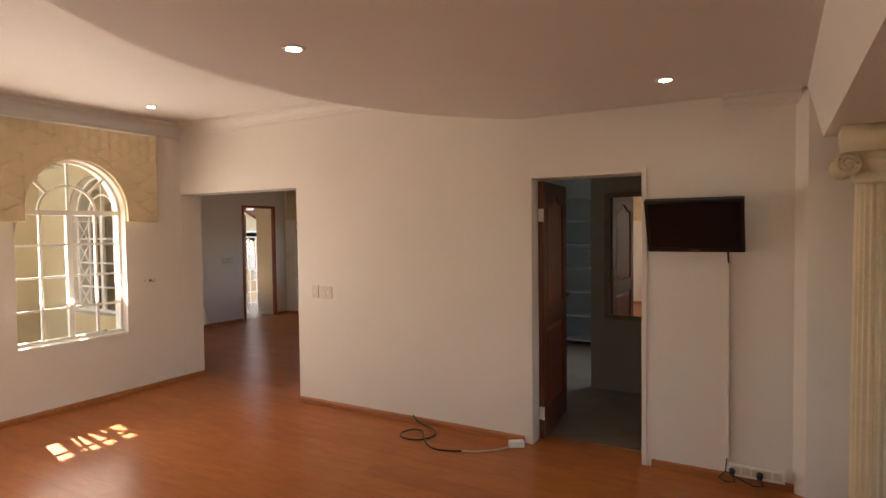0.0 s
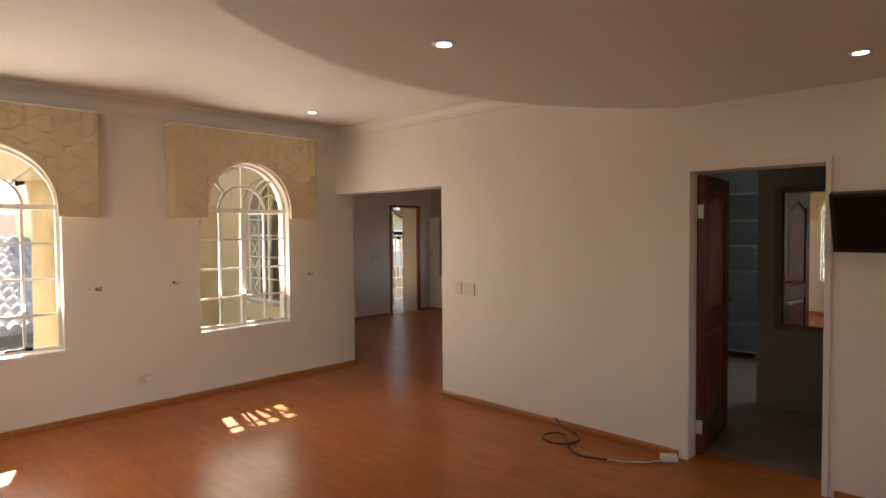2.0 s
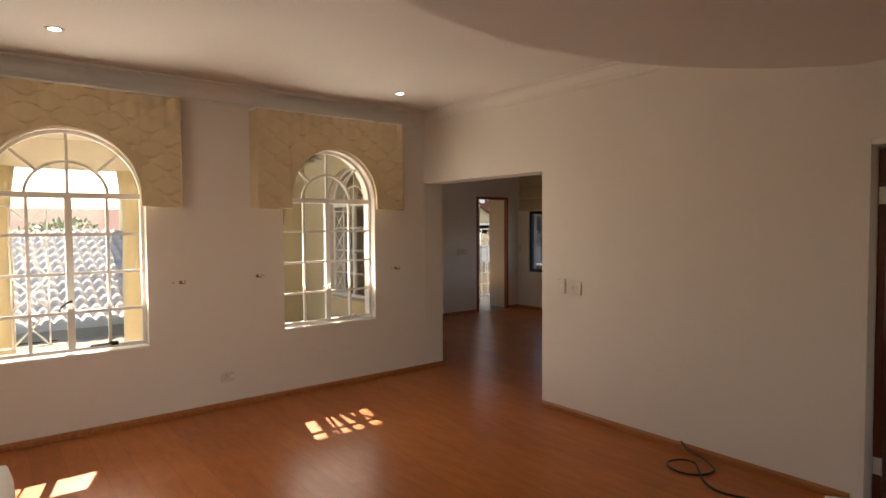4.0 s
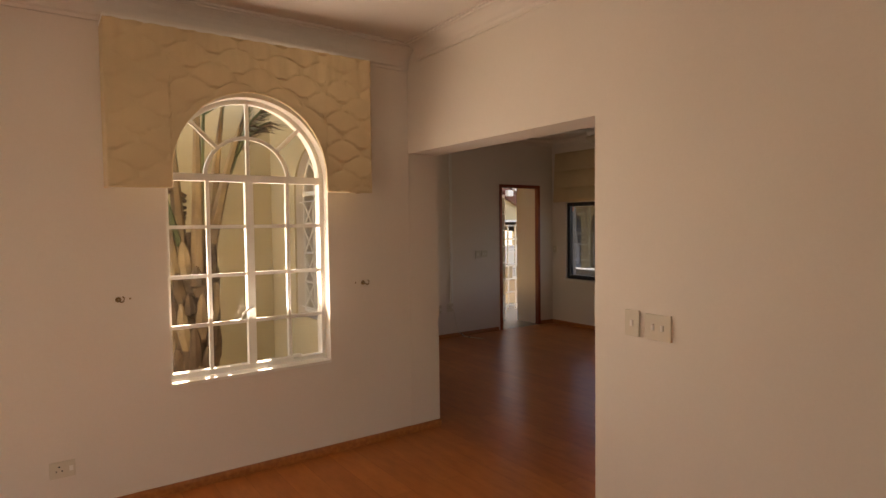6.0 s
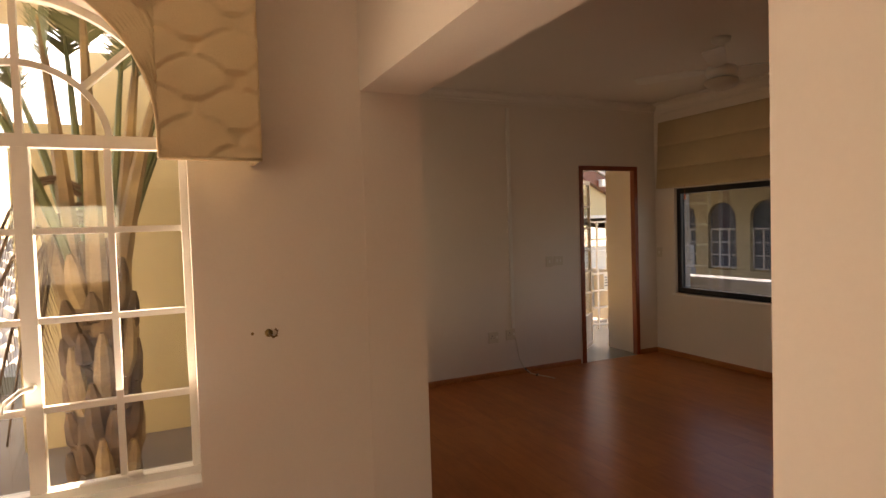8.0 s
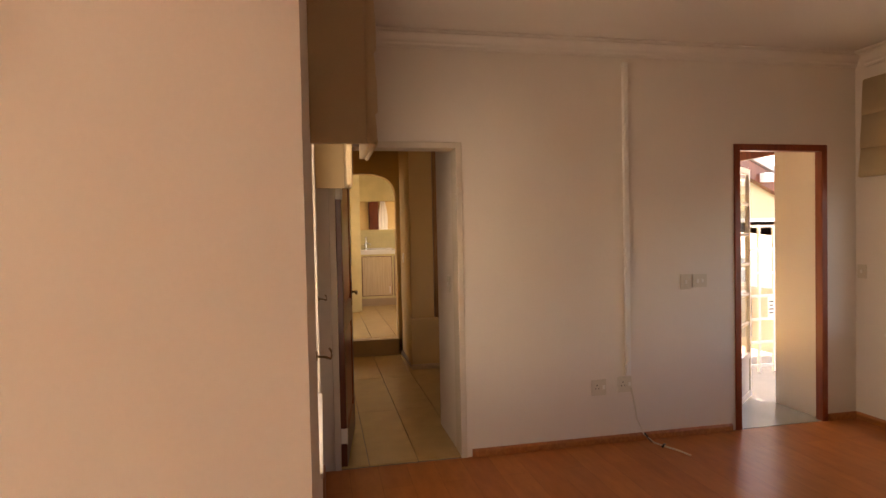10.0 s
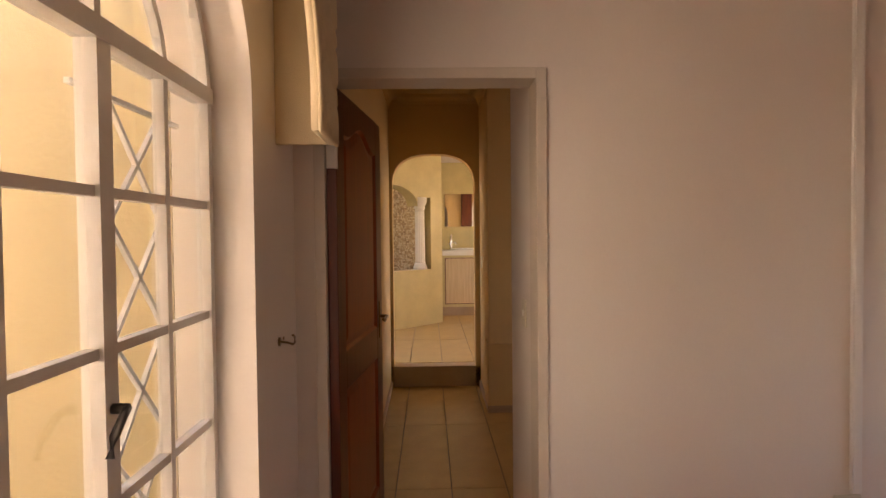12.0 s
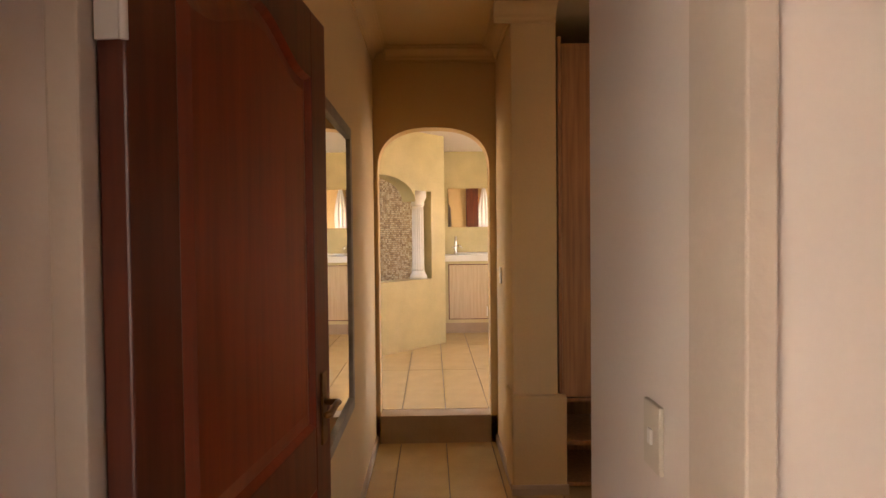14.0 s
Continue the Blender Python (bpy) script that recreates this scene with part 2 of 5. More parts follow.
def lathe(bm, profile, sides=24, centre=(0, 0), flute=0, depth=0.0, band=(0, 0)):
    """Turns (radius, z) pairs round a vertical axis; flutes between the heights of band."""
    rings = []
    for r, z in profile:
        ring = []
        for k in range(sides):
            a = 2 * math.pi * k / sides
            rr = r * (1 - depth * (0.5 - 0.5 * math.cos(flute * a)) ** 0.6) if flute and band[0] <= z <= band[1] else r
            ring.append(bm.verts.new((centre[0] + rr * math.cos(a), centre[1] + rr * math.sin(a), z)))
        rings.append(ring)
    for a, b in zip(rings, rings[1:]):
        for k in range(sides):
            bm.faces.new((a[k], a[(k + 1) % sides], b[(k + 1) % sides], b[k]))
    bm.faces.new(rings[0][::-1])
    bm.faces.new(rings[-1])


def mesh(name, bm, mat, smooth=False, bevel=0.0):
    if bevel:
        bmesh.ops.bevel(bm, geom=list(bm.edges), offset=bevel, segments=2, affect="EDGES", profile=0.6)
    bmesh.ops.recalc_face_normals(bm, faces=bm.faces)
    me = bpy.data.meshes.new(name)
    bm.to_mesh(me)
    bm.free()
    me.materials.append(mat)
    if smooth:
        me.shade_auto_smooth(angle=0.6) if hasattr(me, "shade_auto_smooth") else me.polygons.foreach_set("use_smooth", [True] * len(me.polygons))
    return me


def part(name, bm, mat, parent=None, label="", smooth=False, bevel=0.0):
    ob = new(name, mesh(name, bm, mat, smooth, bevel))
    ob.parent = parent
    return tagged(ob, label) if label else ob


def thing(name, place, label, category, group="", rz=0.0, kind=""):
    ob = new(name)
    ob.empty_display_size = 0.1
    ob.matrix_basis = pose(*place, 0, 0, rz)
    return tagged(ob, label, category, group, kind)


def setting(name, bm, mat, label, category="", smooth=False, bevel=0.0):
    return tagged(part(name, bm, mat, None, "", smooth, bevel), label, category or name.split("_")[0], "", "structure")


def one_box(x0, x1, y0, y1, z0, z1):
    bm = bmesh.new()
    box(bm, x0, x1, y0, y1, z0, z1)
    return bm


def arch_height(u, ua, ub, spring, rise, power=2.0):
    c, h = (ua + ub) / 2, (ub - ua) / 2
    return spring + rise * max(0.0, 1 - abs((u - c) / h) ** power) ** (1 / power)


def wall_bm(along, f0, f1, u0, u1, z0, z1, openings=()):
    """A wall between f0 and f1 across, from u0 to u1 along 'x' or 'y'; openings (ua, ub, za, spring, rise, power), rise 0: straight."""
    bm = bmesh.new()
    z0 = FZ if z0 == 0 else z0

    def block(a, b, za, zb):
        if b - a > 1e-4 and zb - za > 1e-4:
            box(bm, *((a, b, f0, f1) if along == "x" else (f0, f1, a, b)), za, zb)
    u = u0
    for ua, ub, za, zs, rise, power in sorted(openings):
        za = FZ if za == 0 else za
        block(u, ua, z0, z1)
        block(ua, ub, z0, za)
        if rise == 0:
            block(ua, ub, zs, z1)
        else:
            n = 36
            us = [(ua + ub) / 2 - (ub - ua) / 2 * math.cos(math.pi * i / n) for i in range(n + 1)]
            rim = [(q, arch_height(q, ua, ub, zs, rise, power)) for q in us] + [(ub, z1), (ua, z1)]
            if along == "x":
                prism(bm, [(q, f0, z) for q, z in rim], (0, f1 - f0, 0))
            else:
                prism(bm, [(f0, q, z) for q, z in rim], (f1 - f0, 0, 0))
        u = ub
    block(u, u1, z0, z1)
    return bm


# ---- large structure ----
XW = -5.15          # window wall, room face
YW, YB = 3.75, 4.01  # dividing wall: living room face, second room face
XF = -8.03          # far wall of the second room
YR = 8.24           # right wall of the second room
CEIL, DROP, FZ = 2.86, 2.51, -0.05
XE, YS = 5.5, -1.55  # closing walls of the living room
WIN = (0.59, 1.86, 0.51)  # sill, springing, rise
W1, W2, W3 = (-0.22, 0.86), (2.06, 3.09), (-7.515, -6.365)
WIN3 = (0.59, 1.90, 0.50)  # the same for the third window
# Back-wall windows; the second is unseen, added for a fill lamp.
WS = ((-1.75, -0.70), (2.4, 3.45))

bm = bmesh.new()
prism(bm, [(XF, YB - 0.1, -0.15), (XW - 0.1, YB - 0.1, -0.15), (XW - 0.1, YS, -0.15), (XE, YS, -0.15), (XE, YR, -0.15), (XF, YR, -0.15)], (0, 0, FZ + 0.15))
setting("floor", bm, M_FLOOR, "glossy orange laminate wood floor")
setting("wall_west", wall_bm("y", XW - 0.22, XW, YS, YB, 0, CEIL, [(*W1, *WIN, 2), (*W2, *WIN, 2)]), M_WALL, "cream painted wall with two arched windows")
setting("wall_middle", wall_bm("x", YW, YB, XW + 0.0, XE, 0, CEIL, [(XW + 0.003, -3.36, 0, 2.085, 0, 2), (-0.90, -0.04, 0, 2.06, 0, 2)]), M_WALL, "plain cream painted dividing wall")
setting("wall_wing", wall_bm("x", YB - 0.24, YB, XF, XW - 0.221, 0, CEIL, [(*W3, *WIN3, 2)]), M_WALL, "cream painted wall with an arched window")
setting("wall_far", wall_bm("y", XF - 0.14, XF, YB - 0.24, YR + 0.3, 0, CEIL, [(4.11, 4.972, 0, 2.10, 0, 2), (7.15, 7.945, 0, 2.12, 0, 2)]), M_WALL, "plain painted wall with two doorways")
setting("wall_north", wall_bm("x", YR, YR + 0.24, XF, -2.4, 0, CEIL, [(-7.745, -5.345, 0.68, 1.87, 0, 2)]), M_WALL, "painted wall with a wide black-framed window")
setting("wall_second_east", one_box(-2.4, -2.2, YB, YR + 0.24, FZ, CEIL), M_WALL, "plain painted wall closing the second room")
setting("wall_south", wall_bm("x", YS - 0.24, YS, XW - 0.22, XE, 0, CEIL, [(*w, *WIN, 2) for w in WS]), M_WALL, "cream painted wall with arched windows")
# The east opening is unseen, added to hold a fill lamp.
setting("wall_east", wall_bm("y", XE, XE + 0.2, YS - 0.24, YB, 0, CEIL, [(0.3, 2.1, 0.65, 2.15, 0, 2)]), M_WALL, "plain painted wall closing the room")
setting("ceiling_living", one_box(XW - 0.22, XE, YS - 0.24, YB, CEIL, CEIL + 0.15), M_CEIL, "white painted ceiling", "ceiling")
setting("ceiling_second", one_box(XF - 0.14, -2.2, YB, YR + 0.24, CEIL, CEIL + 0.15), M_CEIL, "white painted ceiling", "ceiling")
setting("ceiling_wing_edge", one_box(XF - 0.14, XW - 0.22, YB - 0.24, YB, CEIL, CEIL + 0.15), M_CEIL, "edge of the ceiling above the wing wall", "ceiling")
# dropped ceiling with a curved front
bm = bmesh.new()
CX, CY, CR = 0.55, 1.87, 2.42
a0 = math.asin((YW - 0.003 - CY) / CR)
edge = []
for k in range(49):
    a = math.pi - a0 + (math.pi / 2 + a0) * k / 48
    edge.append((CX + CR * math.cos(a), CY + CR * math.sin(a), DROP))
prism(bm, edge + [(XE, CY - CR, DROP), (XE, YW - 0.003, DROP)], (0, 0, CEIL - DROP - 0.001))
setting("ceiling_dropped", bm, M_CEIL, "dropped ceiling panel with a curved edge", "ceiling")

# outside ground
setting("ground", one_box(-400, 400, -400, 400, -3.0, -2.5), M_GROUND, "pale paved ground around the house")


# ---- trim ----
def run_profile(bm, profile, a, b, out):
    """Sweeps (offset, z) pairs from a to b; out is the horizontal way into the room."""
    pts = [[Vector((p[0] + out[0] * o, p[1] + out[1] * o, z)) for o, z in profile] for p in (a, b)]
    va, vb = [[bm.verts.new(q) for q in row] for row in pts]
    n = len(profile)
    for i in range(n):
        bm.faces.new((va[i], va[(i + 1) % n], vb[(i + 1) % n], vb[i]))
    bm.faces.new(va)
    bm.faces.new(vb[::-1])


def cornice(name, a, b, out, z, size=0.13, drop=0.13, mat=None):
    prof = [(0.0, z), (0.0, z - drop), (0.012, z - drop), (0.012, z - drop + 0.018)]
    for k in range(7):
        t = math.pi / 2 * k / 6
        prof.append((size * 0.85 - (size * 0.85 - 0.022) * math.cos(t), z - drop + 0.03 + (drop - 0.052) * math.sin(t)))
    prof += [(size * 0.85, z - 0.012), (size, z - 0.012), (size, z)]
    bm = bmesh.new()
    run_profile(bm, prof, a, b, out)
    setting(name, bm, mat or M_CEIL, "moulded painted plaster cornice", "cornice")


def baseboard(name, a, b, out, mat=None, h=0.056, label="orange-brown wooden skirting board"):
    bm = bmesh.new()
    run_profile(bm, [(o, FZ + z) for o, z in ((0, 0.001), (0.018, 0.001), (0.018, h - 0.016), (0.012, h - 0.004), (0.006, h), (0, h))], a, b, out)
    setting(name, bm, mat or M_SKIRT, label, "baseboard")


cornice("cornice_1", (XW, YS), (XW, YW), (1, 0), CEIL, 0.16, 0.165)
cornice("cornice_2", (XW + 0.16, YW), (-0.6, YW), (0, -1), CEIL, 0.12, 0.12)
cornice("cornice_3", (0.46, YW), (0.90, YW), (0, -1), DROP, 0.1, 0.09)
cornice("cornice_4", (XF, YB), (XF, YR), (1, 0), CEIL, 0.09, 0.1)
cornice("cornice_5", (XF + 0.09, YR), (-2.4, YR), (0, -1), CEIL, 0.11, 0.12)
cornice("cornice_6", (XF + 0.09, YB), (-2.4, YB), (0, 1), CEIL, 0.11, 0.12)
cornice("cornice_7", (XW + 0.13, YS), (XE, YS), (0, 1), CEIL)
baseboard("baseboard_1", (XW, YS), (XW, YB), (1, 0))
baseboard("baseboard_2", (-3.36, YW), (-0.955, YW), (0, -1))
baseboard("baseboard_3", (0.012, YW), (0.88, YW), (0, -1))
baseboard("baseboard_4", (XF, 5.03), (XF, 7.09), (1, 0))
baseboard("baseboard_5", (XF, 7.97), (XF, YR), (1, 0))
baseboard("baseboard_6", (XF + 0.018, YR), (-2.4, YR), (0, -1))
baseboard("baseboard_7", (XF + 0.018, YB), (XW, YB), (0, 1))
baseboard("baseboard_8", (XW + 0.018, YS), (XE, YS), (0, 1))


# ---- windows ----
def flat_bar(bm, pts, wide, deep):
    """A flat bar along points in the plane of a window (u, z), wide in that plane, deep across."""
    vs = []
    for i, p in enumerate(pts):
        a, b = pts[max(i - 1, 0)], pts[min(i + 1, len(pts) - 1)]
        d = Vector((b[0] - a[0], b[1] - a[1])).normalized()
        n = Vector((-d.y, d.x)) * wide / 2
        vs.append([bm.verts.new((p[0] + s * n.x, v, p[1] + s * n.y)) for s, v in ((-1, -deep / 2), (1, -deep / 2), (1, deep / 2), (-1, deep / 2))])
    for a, b in zip(vs, vs[1:]):
        for k in range(4):
            bm.faces.new((a[k], a[(k + 1) % 4], b[(k + 1) % 4], b[k]))
    bm.faces.new(vs[0])
    bm.faces.new(vs[-1][::-1])


def arched_window(name, place, rz, width, label, guard=0, sill_out=0.10, spec=WIN, grip=1.02, metal=None):
    """Steel casement; local x along the wall, local -y into the room, z from the floor."""
    w = thing(name, place, label, "window", "", rz, "structure")
    h = width / 2
    z0, zs, rise = spec[0] + 0.03, spec[1], spec[2]
    bm = bmesh.new()
    arc = [(-h + 0.012, z0), (-h + 0.012, zs)] + [(-(h - 0.012) * math.cos(math.pi * k / 28), zs + (rise - 0.012) * math.sin(math.pi * k / 28)) for k in range(1, 28)] + [(h - 0.012, zs), (h - 0.012, z0)]
    flat_bar(bm, arc, 0.03, 0.04)
    flat_bar(bm, [(-h, z0 + 0.012), (h, z0 + 0.012)], 0.03, 0.058)
    part("window_frame", bm, M_TRIM, w, "white painted steel frame")
    for nm, pts, wd in (("transom", [(-h, zs), (h, zs)], 0.045), ("mullion", [(0, z0), (0, zs)], 0.05)):
        bm = bmesh.new()
        flat_bar(bm, pts, wd, 0.046 if nm == "mullion" else 0.052)
        part(nm, bm, M_TRIM, w)
    cols = [-h / 2, h / 2]
    rows = [z0 + (zs - z0) * k / 4 for k in (1, 2, 3)]
    bars = [[(u, z0), (u, zs)] for u in cols] + [[(-h, z), (h, z)] for z in rows]
    ri = h * 0.52
    fz = rise / h
    bars.append([(-ri * math.cos(math.pi * k / 20), zs + ri * fz * math.sin(math.pi * k / 20)) for k in range(21)])
    bars.append([(0, zs), (0, zs + rise)])
    for s in (-1, 1):
        c = math.cos(math.radians(45))
        bars.append([(s * ri * c, zs + ri * fz * c), (s * (h - 0.02) * c, zs + (rise - 0.02) * c)])
    for k, b in enumerate(bars):
        bm = bmesh.new()
        flat_bar(bm, b, 0.022, (0.030 if k < 2 else 0.026) if k < 5 else 0.022 + 0.003 * (k - 5))
        part("glazing_bar", bm, M_TRIM, w)
    us, zz = [-h, -h / 2, 0, h / 2, h], [z0] + rows + [zs]
    for i in range(4):
        for j in range(4):
            bm = bmesh.new()
            box(bm, us[i] + 0.006, us[i + 1] - 0.006, 0.004, 0.007, zz[j] + 0.006, zz[j + 1] - 0.006)
            p = part("pane", bm, M_GLASS, w)
            p.visible_shadow = False
    bm = bmesh.new()
    prism(bm, [((h - 0.02) * math.cos(math.pi * k / 28), 0.004, zs + 0.006 + (rise - 0.02) * math.sin(math.pi * k / 28)) for k in range(29)], (0, 0.003, 0))
    part("arched_pane", bm, M_GLASS, w).visible_shadow = False
    bm = bmesh.new()
    box(bm, -h - 0.0, h + 0.0, -sill_out - 0.012, -0.024, WIN[0] + 0.001, WIN[0] + 0.022)
    part("window_sill", bm, M_TRIM, w, "white painted sill", bevel=0.004)
    bm = bmesh.new()
    tube(bm, [(0.0, -0.02, grip), (0.0, -0.055, grip)], 0.011)
    tube(bm, [(0.0, -0.052, grip), (-0.03, -0.06, grip - 0.005), (-0.07, -0.062, grip - 0.035), (-0.085, -0.062, grip - 0.07)], 0.009)
    part("window_handle", bm, metal or M_DARKM, w, "metal casement handle", True)
    bm = bmesh.new()
    tube(bm, [(0.12, -0.028, z0 + 0.03), (0.30, -0.045, z0 + 0.04)], 0.008)
    box(bm, 0.27, 0.32, -0.05, -0.024, z0 + 0.02, z0 + 0.05)
    part("window_stay", bm, metal or M_DARKM, w, "metal casement stay", True)
    if guard:
        # burglar guard over one casement
        g = [0.03, h - 0.03] if guard > 0 else [-h + 0.03, -0.03]
        gv = 0.07
        zt, zb = zs - 0.09, z0 + 0.06
        lines = [[(g[0], z), (g[1], z)] for z in (zt, zb)]
        m1, m2 = g[0] + (g[1] - g[0]) * 0.28, g[0] + (g[1] - g[0]) * 0.78
        lines += [[(m1, zb), (m1, zt)], [(m2, zb), (m2, zt)]]
        n = 4
        for k in range(n):
            za, zc = zb + (zt - zb) * k / n, zb + (zt - zb) * (k + 1) / n
            lines += [[(m1, za), (m2, zc)], [(m2, za), (m1, zc)]]
        for b in lines:
            bm = bmesh.new()
            flat_bar(bm, b, 0.012, 0.012)
            bmesh.ops.translate(bm, verts=bm.verts, vec=(0, gv, 0))
            part("guard_bar", bm, M_TRIM, w)
    return w


arched_window("window_1", (XW - 0.10, sum(W1) / 2, 0), 90, W1[1] - W1[0], "tall arched white steel window with a burglar guard", -1)
arched_window("window_2", (XW - 0.10, sum(W2) / 2, 0), 90, W2[1] - W2[0], "tall arched white steel window beside the opening", 0, metal=M_TRIM)
arched_window("window_3", (sum(W3) / 2, YB - 0.14, 0), 180, W3[1] - W3[0], "tall arched white steel window with diamond burglar guard", 1, 0.14, WIN3, 1.145)
for k, (a, b) in enumerate(WS):
    arched_window("window_%d" % (k + 4), ((a + b) / 2, YS - 0.10, 0), 180, b - a, "tall arched white steel window in the back wall")


def pelmet(place, rz, half_l, half_r, depth, cut, label, top=2.665, bottom=1.775, spec=WIN, mid=0.0):
    """Padded box pelmet with an arch cut in its front; local x along the wall, -y into the room."""
    p = thing("pelmet", place, label, "pelmet", "padded pelmets over the windows", rz)
    n, m = 150, 96
    bm = bmesh.new()
    th = 0.022

    def foot(u):
        return bottom if abs(u - mid) >= cut else max(bottom, arch_height(u - mid, -cut, cut, spec[1], spec[2] - 0.01))

    def puff(u, z):
        # rows of overlapping scallops, the lower rows in front
        s, hgt, rad = 0.27, 0.098, 0.142
        best = 0.0
        top_row = math.floor((z - bottom) / hgt)
        for r in range(top_row - 2, top_row + 1):
            off = 0.5 * s if r % 2 else 0.0
            c = round((u - off) / s) * s + off
            d = math.hypot((u - c) / rad, (z - bottom - r * hgt) / (rad * 1.0))
            if d < 1:
                best = 0.014 * math.sqrt(1 - d ** 6)
                break
        return best + 0.007 * math.sin(u * 62) * max(0, min(1, (z - 2.36) / 0.18))
    us = sorted(set([-half_l + (half_l + half_r) * i / n for i in range(n + 1)] + [mid - cut, mid + cut]))
    front, back = [], []
    for u in us:
        lo = foot(u)
        front.append([bm.verts.new((u, -depth - puff(u, lo + (top - lo) * j / m), lo + (top - lo) * j / m)) for j in range(m + 1)])
        back.append([bm.verts.new((u, -depth + th, lo + (top - lo) * j / m)) for j in (0, m)])
    for i in range(len(us) - 1):
        for j in range(m):
            bm.faces.new((front[i][j], front[i + 1][j], front[i + 1][j + 1], front[i][j + 1]))
        bm.faces.new((back[i][0], back[i][1], back[i + 1][1], back[i + 1][0]))
        bm.faces.new((front[i][0], back[i][0], back[i + 1][0], front[i + 1][0]))
        bm.faces.new((front[i][m], front[i + 1][m], back[i + 1][1], back[i][1]))
    for i in (0, -1):
        bm.faces.new(front[i] + [back[i][1], back[i][0]])
    part("front_panel", bm, M_FABRIC, p, "quilted cream fabric with scallop stitching", True)
    for u0, u1 in ((-half_l, -half_l + th), (half_r - th, half_r)):
        part("side_panel", one_box(u0, u1, -depth + th + 0.001, -0.001, bottom, top), M_FABRIC, p, bevel=0.004)
    part("top_board", one_box(-half_l, half_r, -depth, -0.001, top - 0.001, top + 0.018), M_TRIM, p)
    for s, c in ((-1, -half_l), (1, half_r)):
        bm = bmesh.new()
        tube(bm, [(c, -depth - 0.006, bottom), (mid + s * cut, -depth - 0.006, bottom)], 0.007)
        part("piping", bm, M_FABRIC, p, "", True)
    bm = bmesh.new()
    tube(bm, [(mid - cut, -depth - 0.006, bottom)] + [(mid - cut * math.cos(math.pi * k / 24), -depth - 0.006, spec[1] + (spec[2] - 0.01) * math.sin(math.pi * k / 24)) for k in range(25)] + [(mid + cut, -depth - 0.006, bottom)], 0.007)
    part("piping", bm, M_FABRIC, p, "", True)
    return p


pelmet((XW, 0.32, 0), 90, 0.83, 0.78, 0.20, 0.505, "quilted cream fabric box pelmet with an arched cut-out", mid=-0.03)
pelmet((XW, 2.575, 0), 90, 0.83, 0.75, 0.20, 0.472, "quilted cream fabric box pelmet beside the wide opening", mid=-0.043)
pelmet((-6.94, YB, 0), 180, 0.93, 0.85, 0.20, 0.555, "deep quilted cream fabric pelmet with an arched cut-out", 2.675, 1.80, WIN3)
pelmet((sum(WS[0]) / 2, YS, 0), 180, 0.82, 0.82, 0.20, 0.525, "quilted cream fabric pelmet on the back wall")


# ---- curtain hooks and electrical fittings ----
def curtain_hook(place, rz, side=1, s=0.85):
    h = thing("curtain_hook", place, "small aged brass curtain hook screwed to the wall", "hook", "curtain hooks beside the windows", rz)
    bm = bmesh.new()
    tube(bm, [(0, -0.001, 0), (0, -0.006, 0)], 0.018 * s, 16)
    part("rose", bm, M_BRASS, h, "", True)
    bm = bmesh.new()
    tube(bm, [(0, -0.005, 0), (0, -0.035 * s, -0.003), (0.012 * s, -0.055 * s, -0.014 * s), (0.026 * s, -0.06 * s, -0.006 * s), (0.03 * s, -0.058 * s, 0.014 * s), (0.02 * s, -0.052 * s, 0.024 * s)], 0.005 * s)
    part("hook", bm, M_BRASS, h, "", True)
    bm = bmesh.new()
    tube(bm, [(side * 0.06, -0.001, 0.002), (side * 0.06, -0.004, 0.002)], 0.006, 10)
    part("screw", bm, M_BRASS, h)
    return h


first_hook = curtain_hook((XW, 1.12, 1.125), 90, -1)
copy_thing(first_hook, pose(XW, 3.35, 1.136, 0, 0, 90))
second_hook = curtain_hook((XW, 1.797, 1.141), 90, 1)
copy_thing(second_hook, pose(-6.05, YB, 1.12, 0, 0, 180))
copy_thing(second_hook, pose(-7.77, YB, 1.125, 0, 0, 180))


def wall_plate(kind, place, rz, w, h, label, rockers=1, round_holes=False):
    p = thing(kind, place, label, "switch" if "switch" in kind else "socket", "", rz)
    part("plate", one_box(-w / 2, w / 2, -0.01, -0.001, -h / 2, h / 2), M_PLASTIC, p, bevel=0.003)
    if round_holes:
        for dx, dz, r in ((0, 0.018, 0.005), (-0.013, -0.006, 0.004), (0.013, -0.006, 0.004)):
            bm = bmesh.new()
            tube(bm, [(dx - w * 0.12, -0.0095, dz), (dx - w * 0.12, -0.0112, dz)], r, 10)
            part("pin_hole", bm, M_BLACK, p)
        part("rocker", one_box(w * 0.27, w * 0.42, -0.014, -0.0095, -0.012, 0.016), M_TRIM, p)
    else:
        for k in range(rockers):
            c = w * ((k + 0.5) / rockers - 0.5) * 0.7
            r = part("rocker", one_box(c - 0.008, c + 0.008, -0.015, -0.0095, -0.014, 0.014), M_TRIM, p, bevel=0.002)
    return p


wall_plate("light_switch", (-3.13, YW, 1.065), 0, 0.08, 0.125, "single ivory light switch plate", 1)
wall_plate("light_switch", (-2.99, YW, 1.06), 0, 0.14, 0.12, "double ivory dimmer and switch plate", 2)
wall_plate("wall_socket", (XW, 1.50, 0.235), 90, 0.12, 0.09, "ivory wall socket low on the wall", 1, True)
wall_plate("wall_socket", (XF, 5.985, 0.365), 90, 0.115, 0.115, "square ivory wall socket", 1, True)
wall_plate("wall_socket", (XF, 6.19, 0.375), 90, 0.11, 0.115, "square ivory socket under the cable trunking", 1, True)
wall_plate("light_switch", (XF, 6.70, 1.11), 90, 0.085, 0.115, "ivory light switch plate", 1)
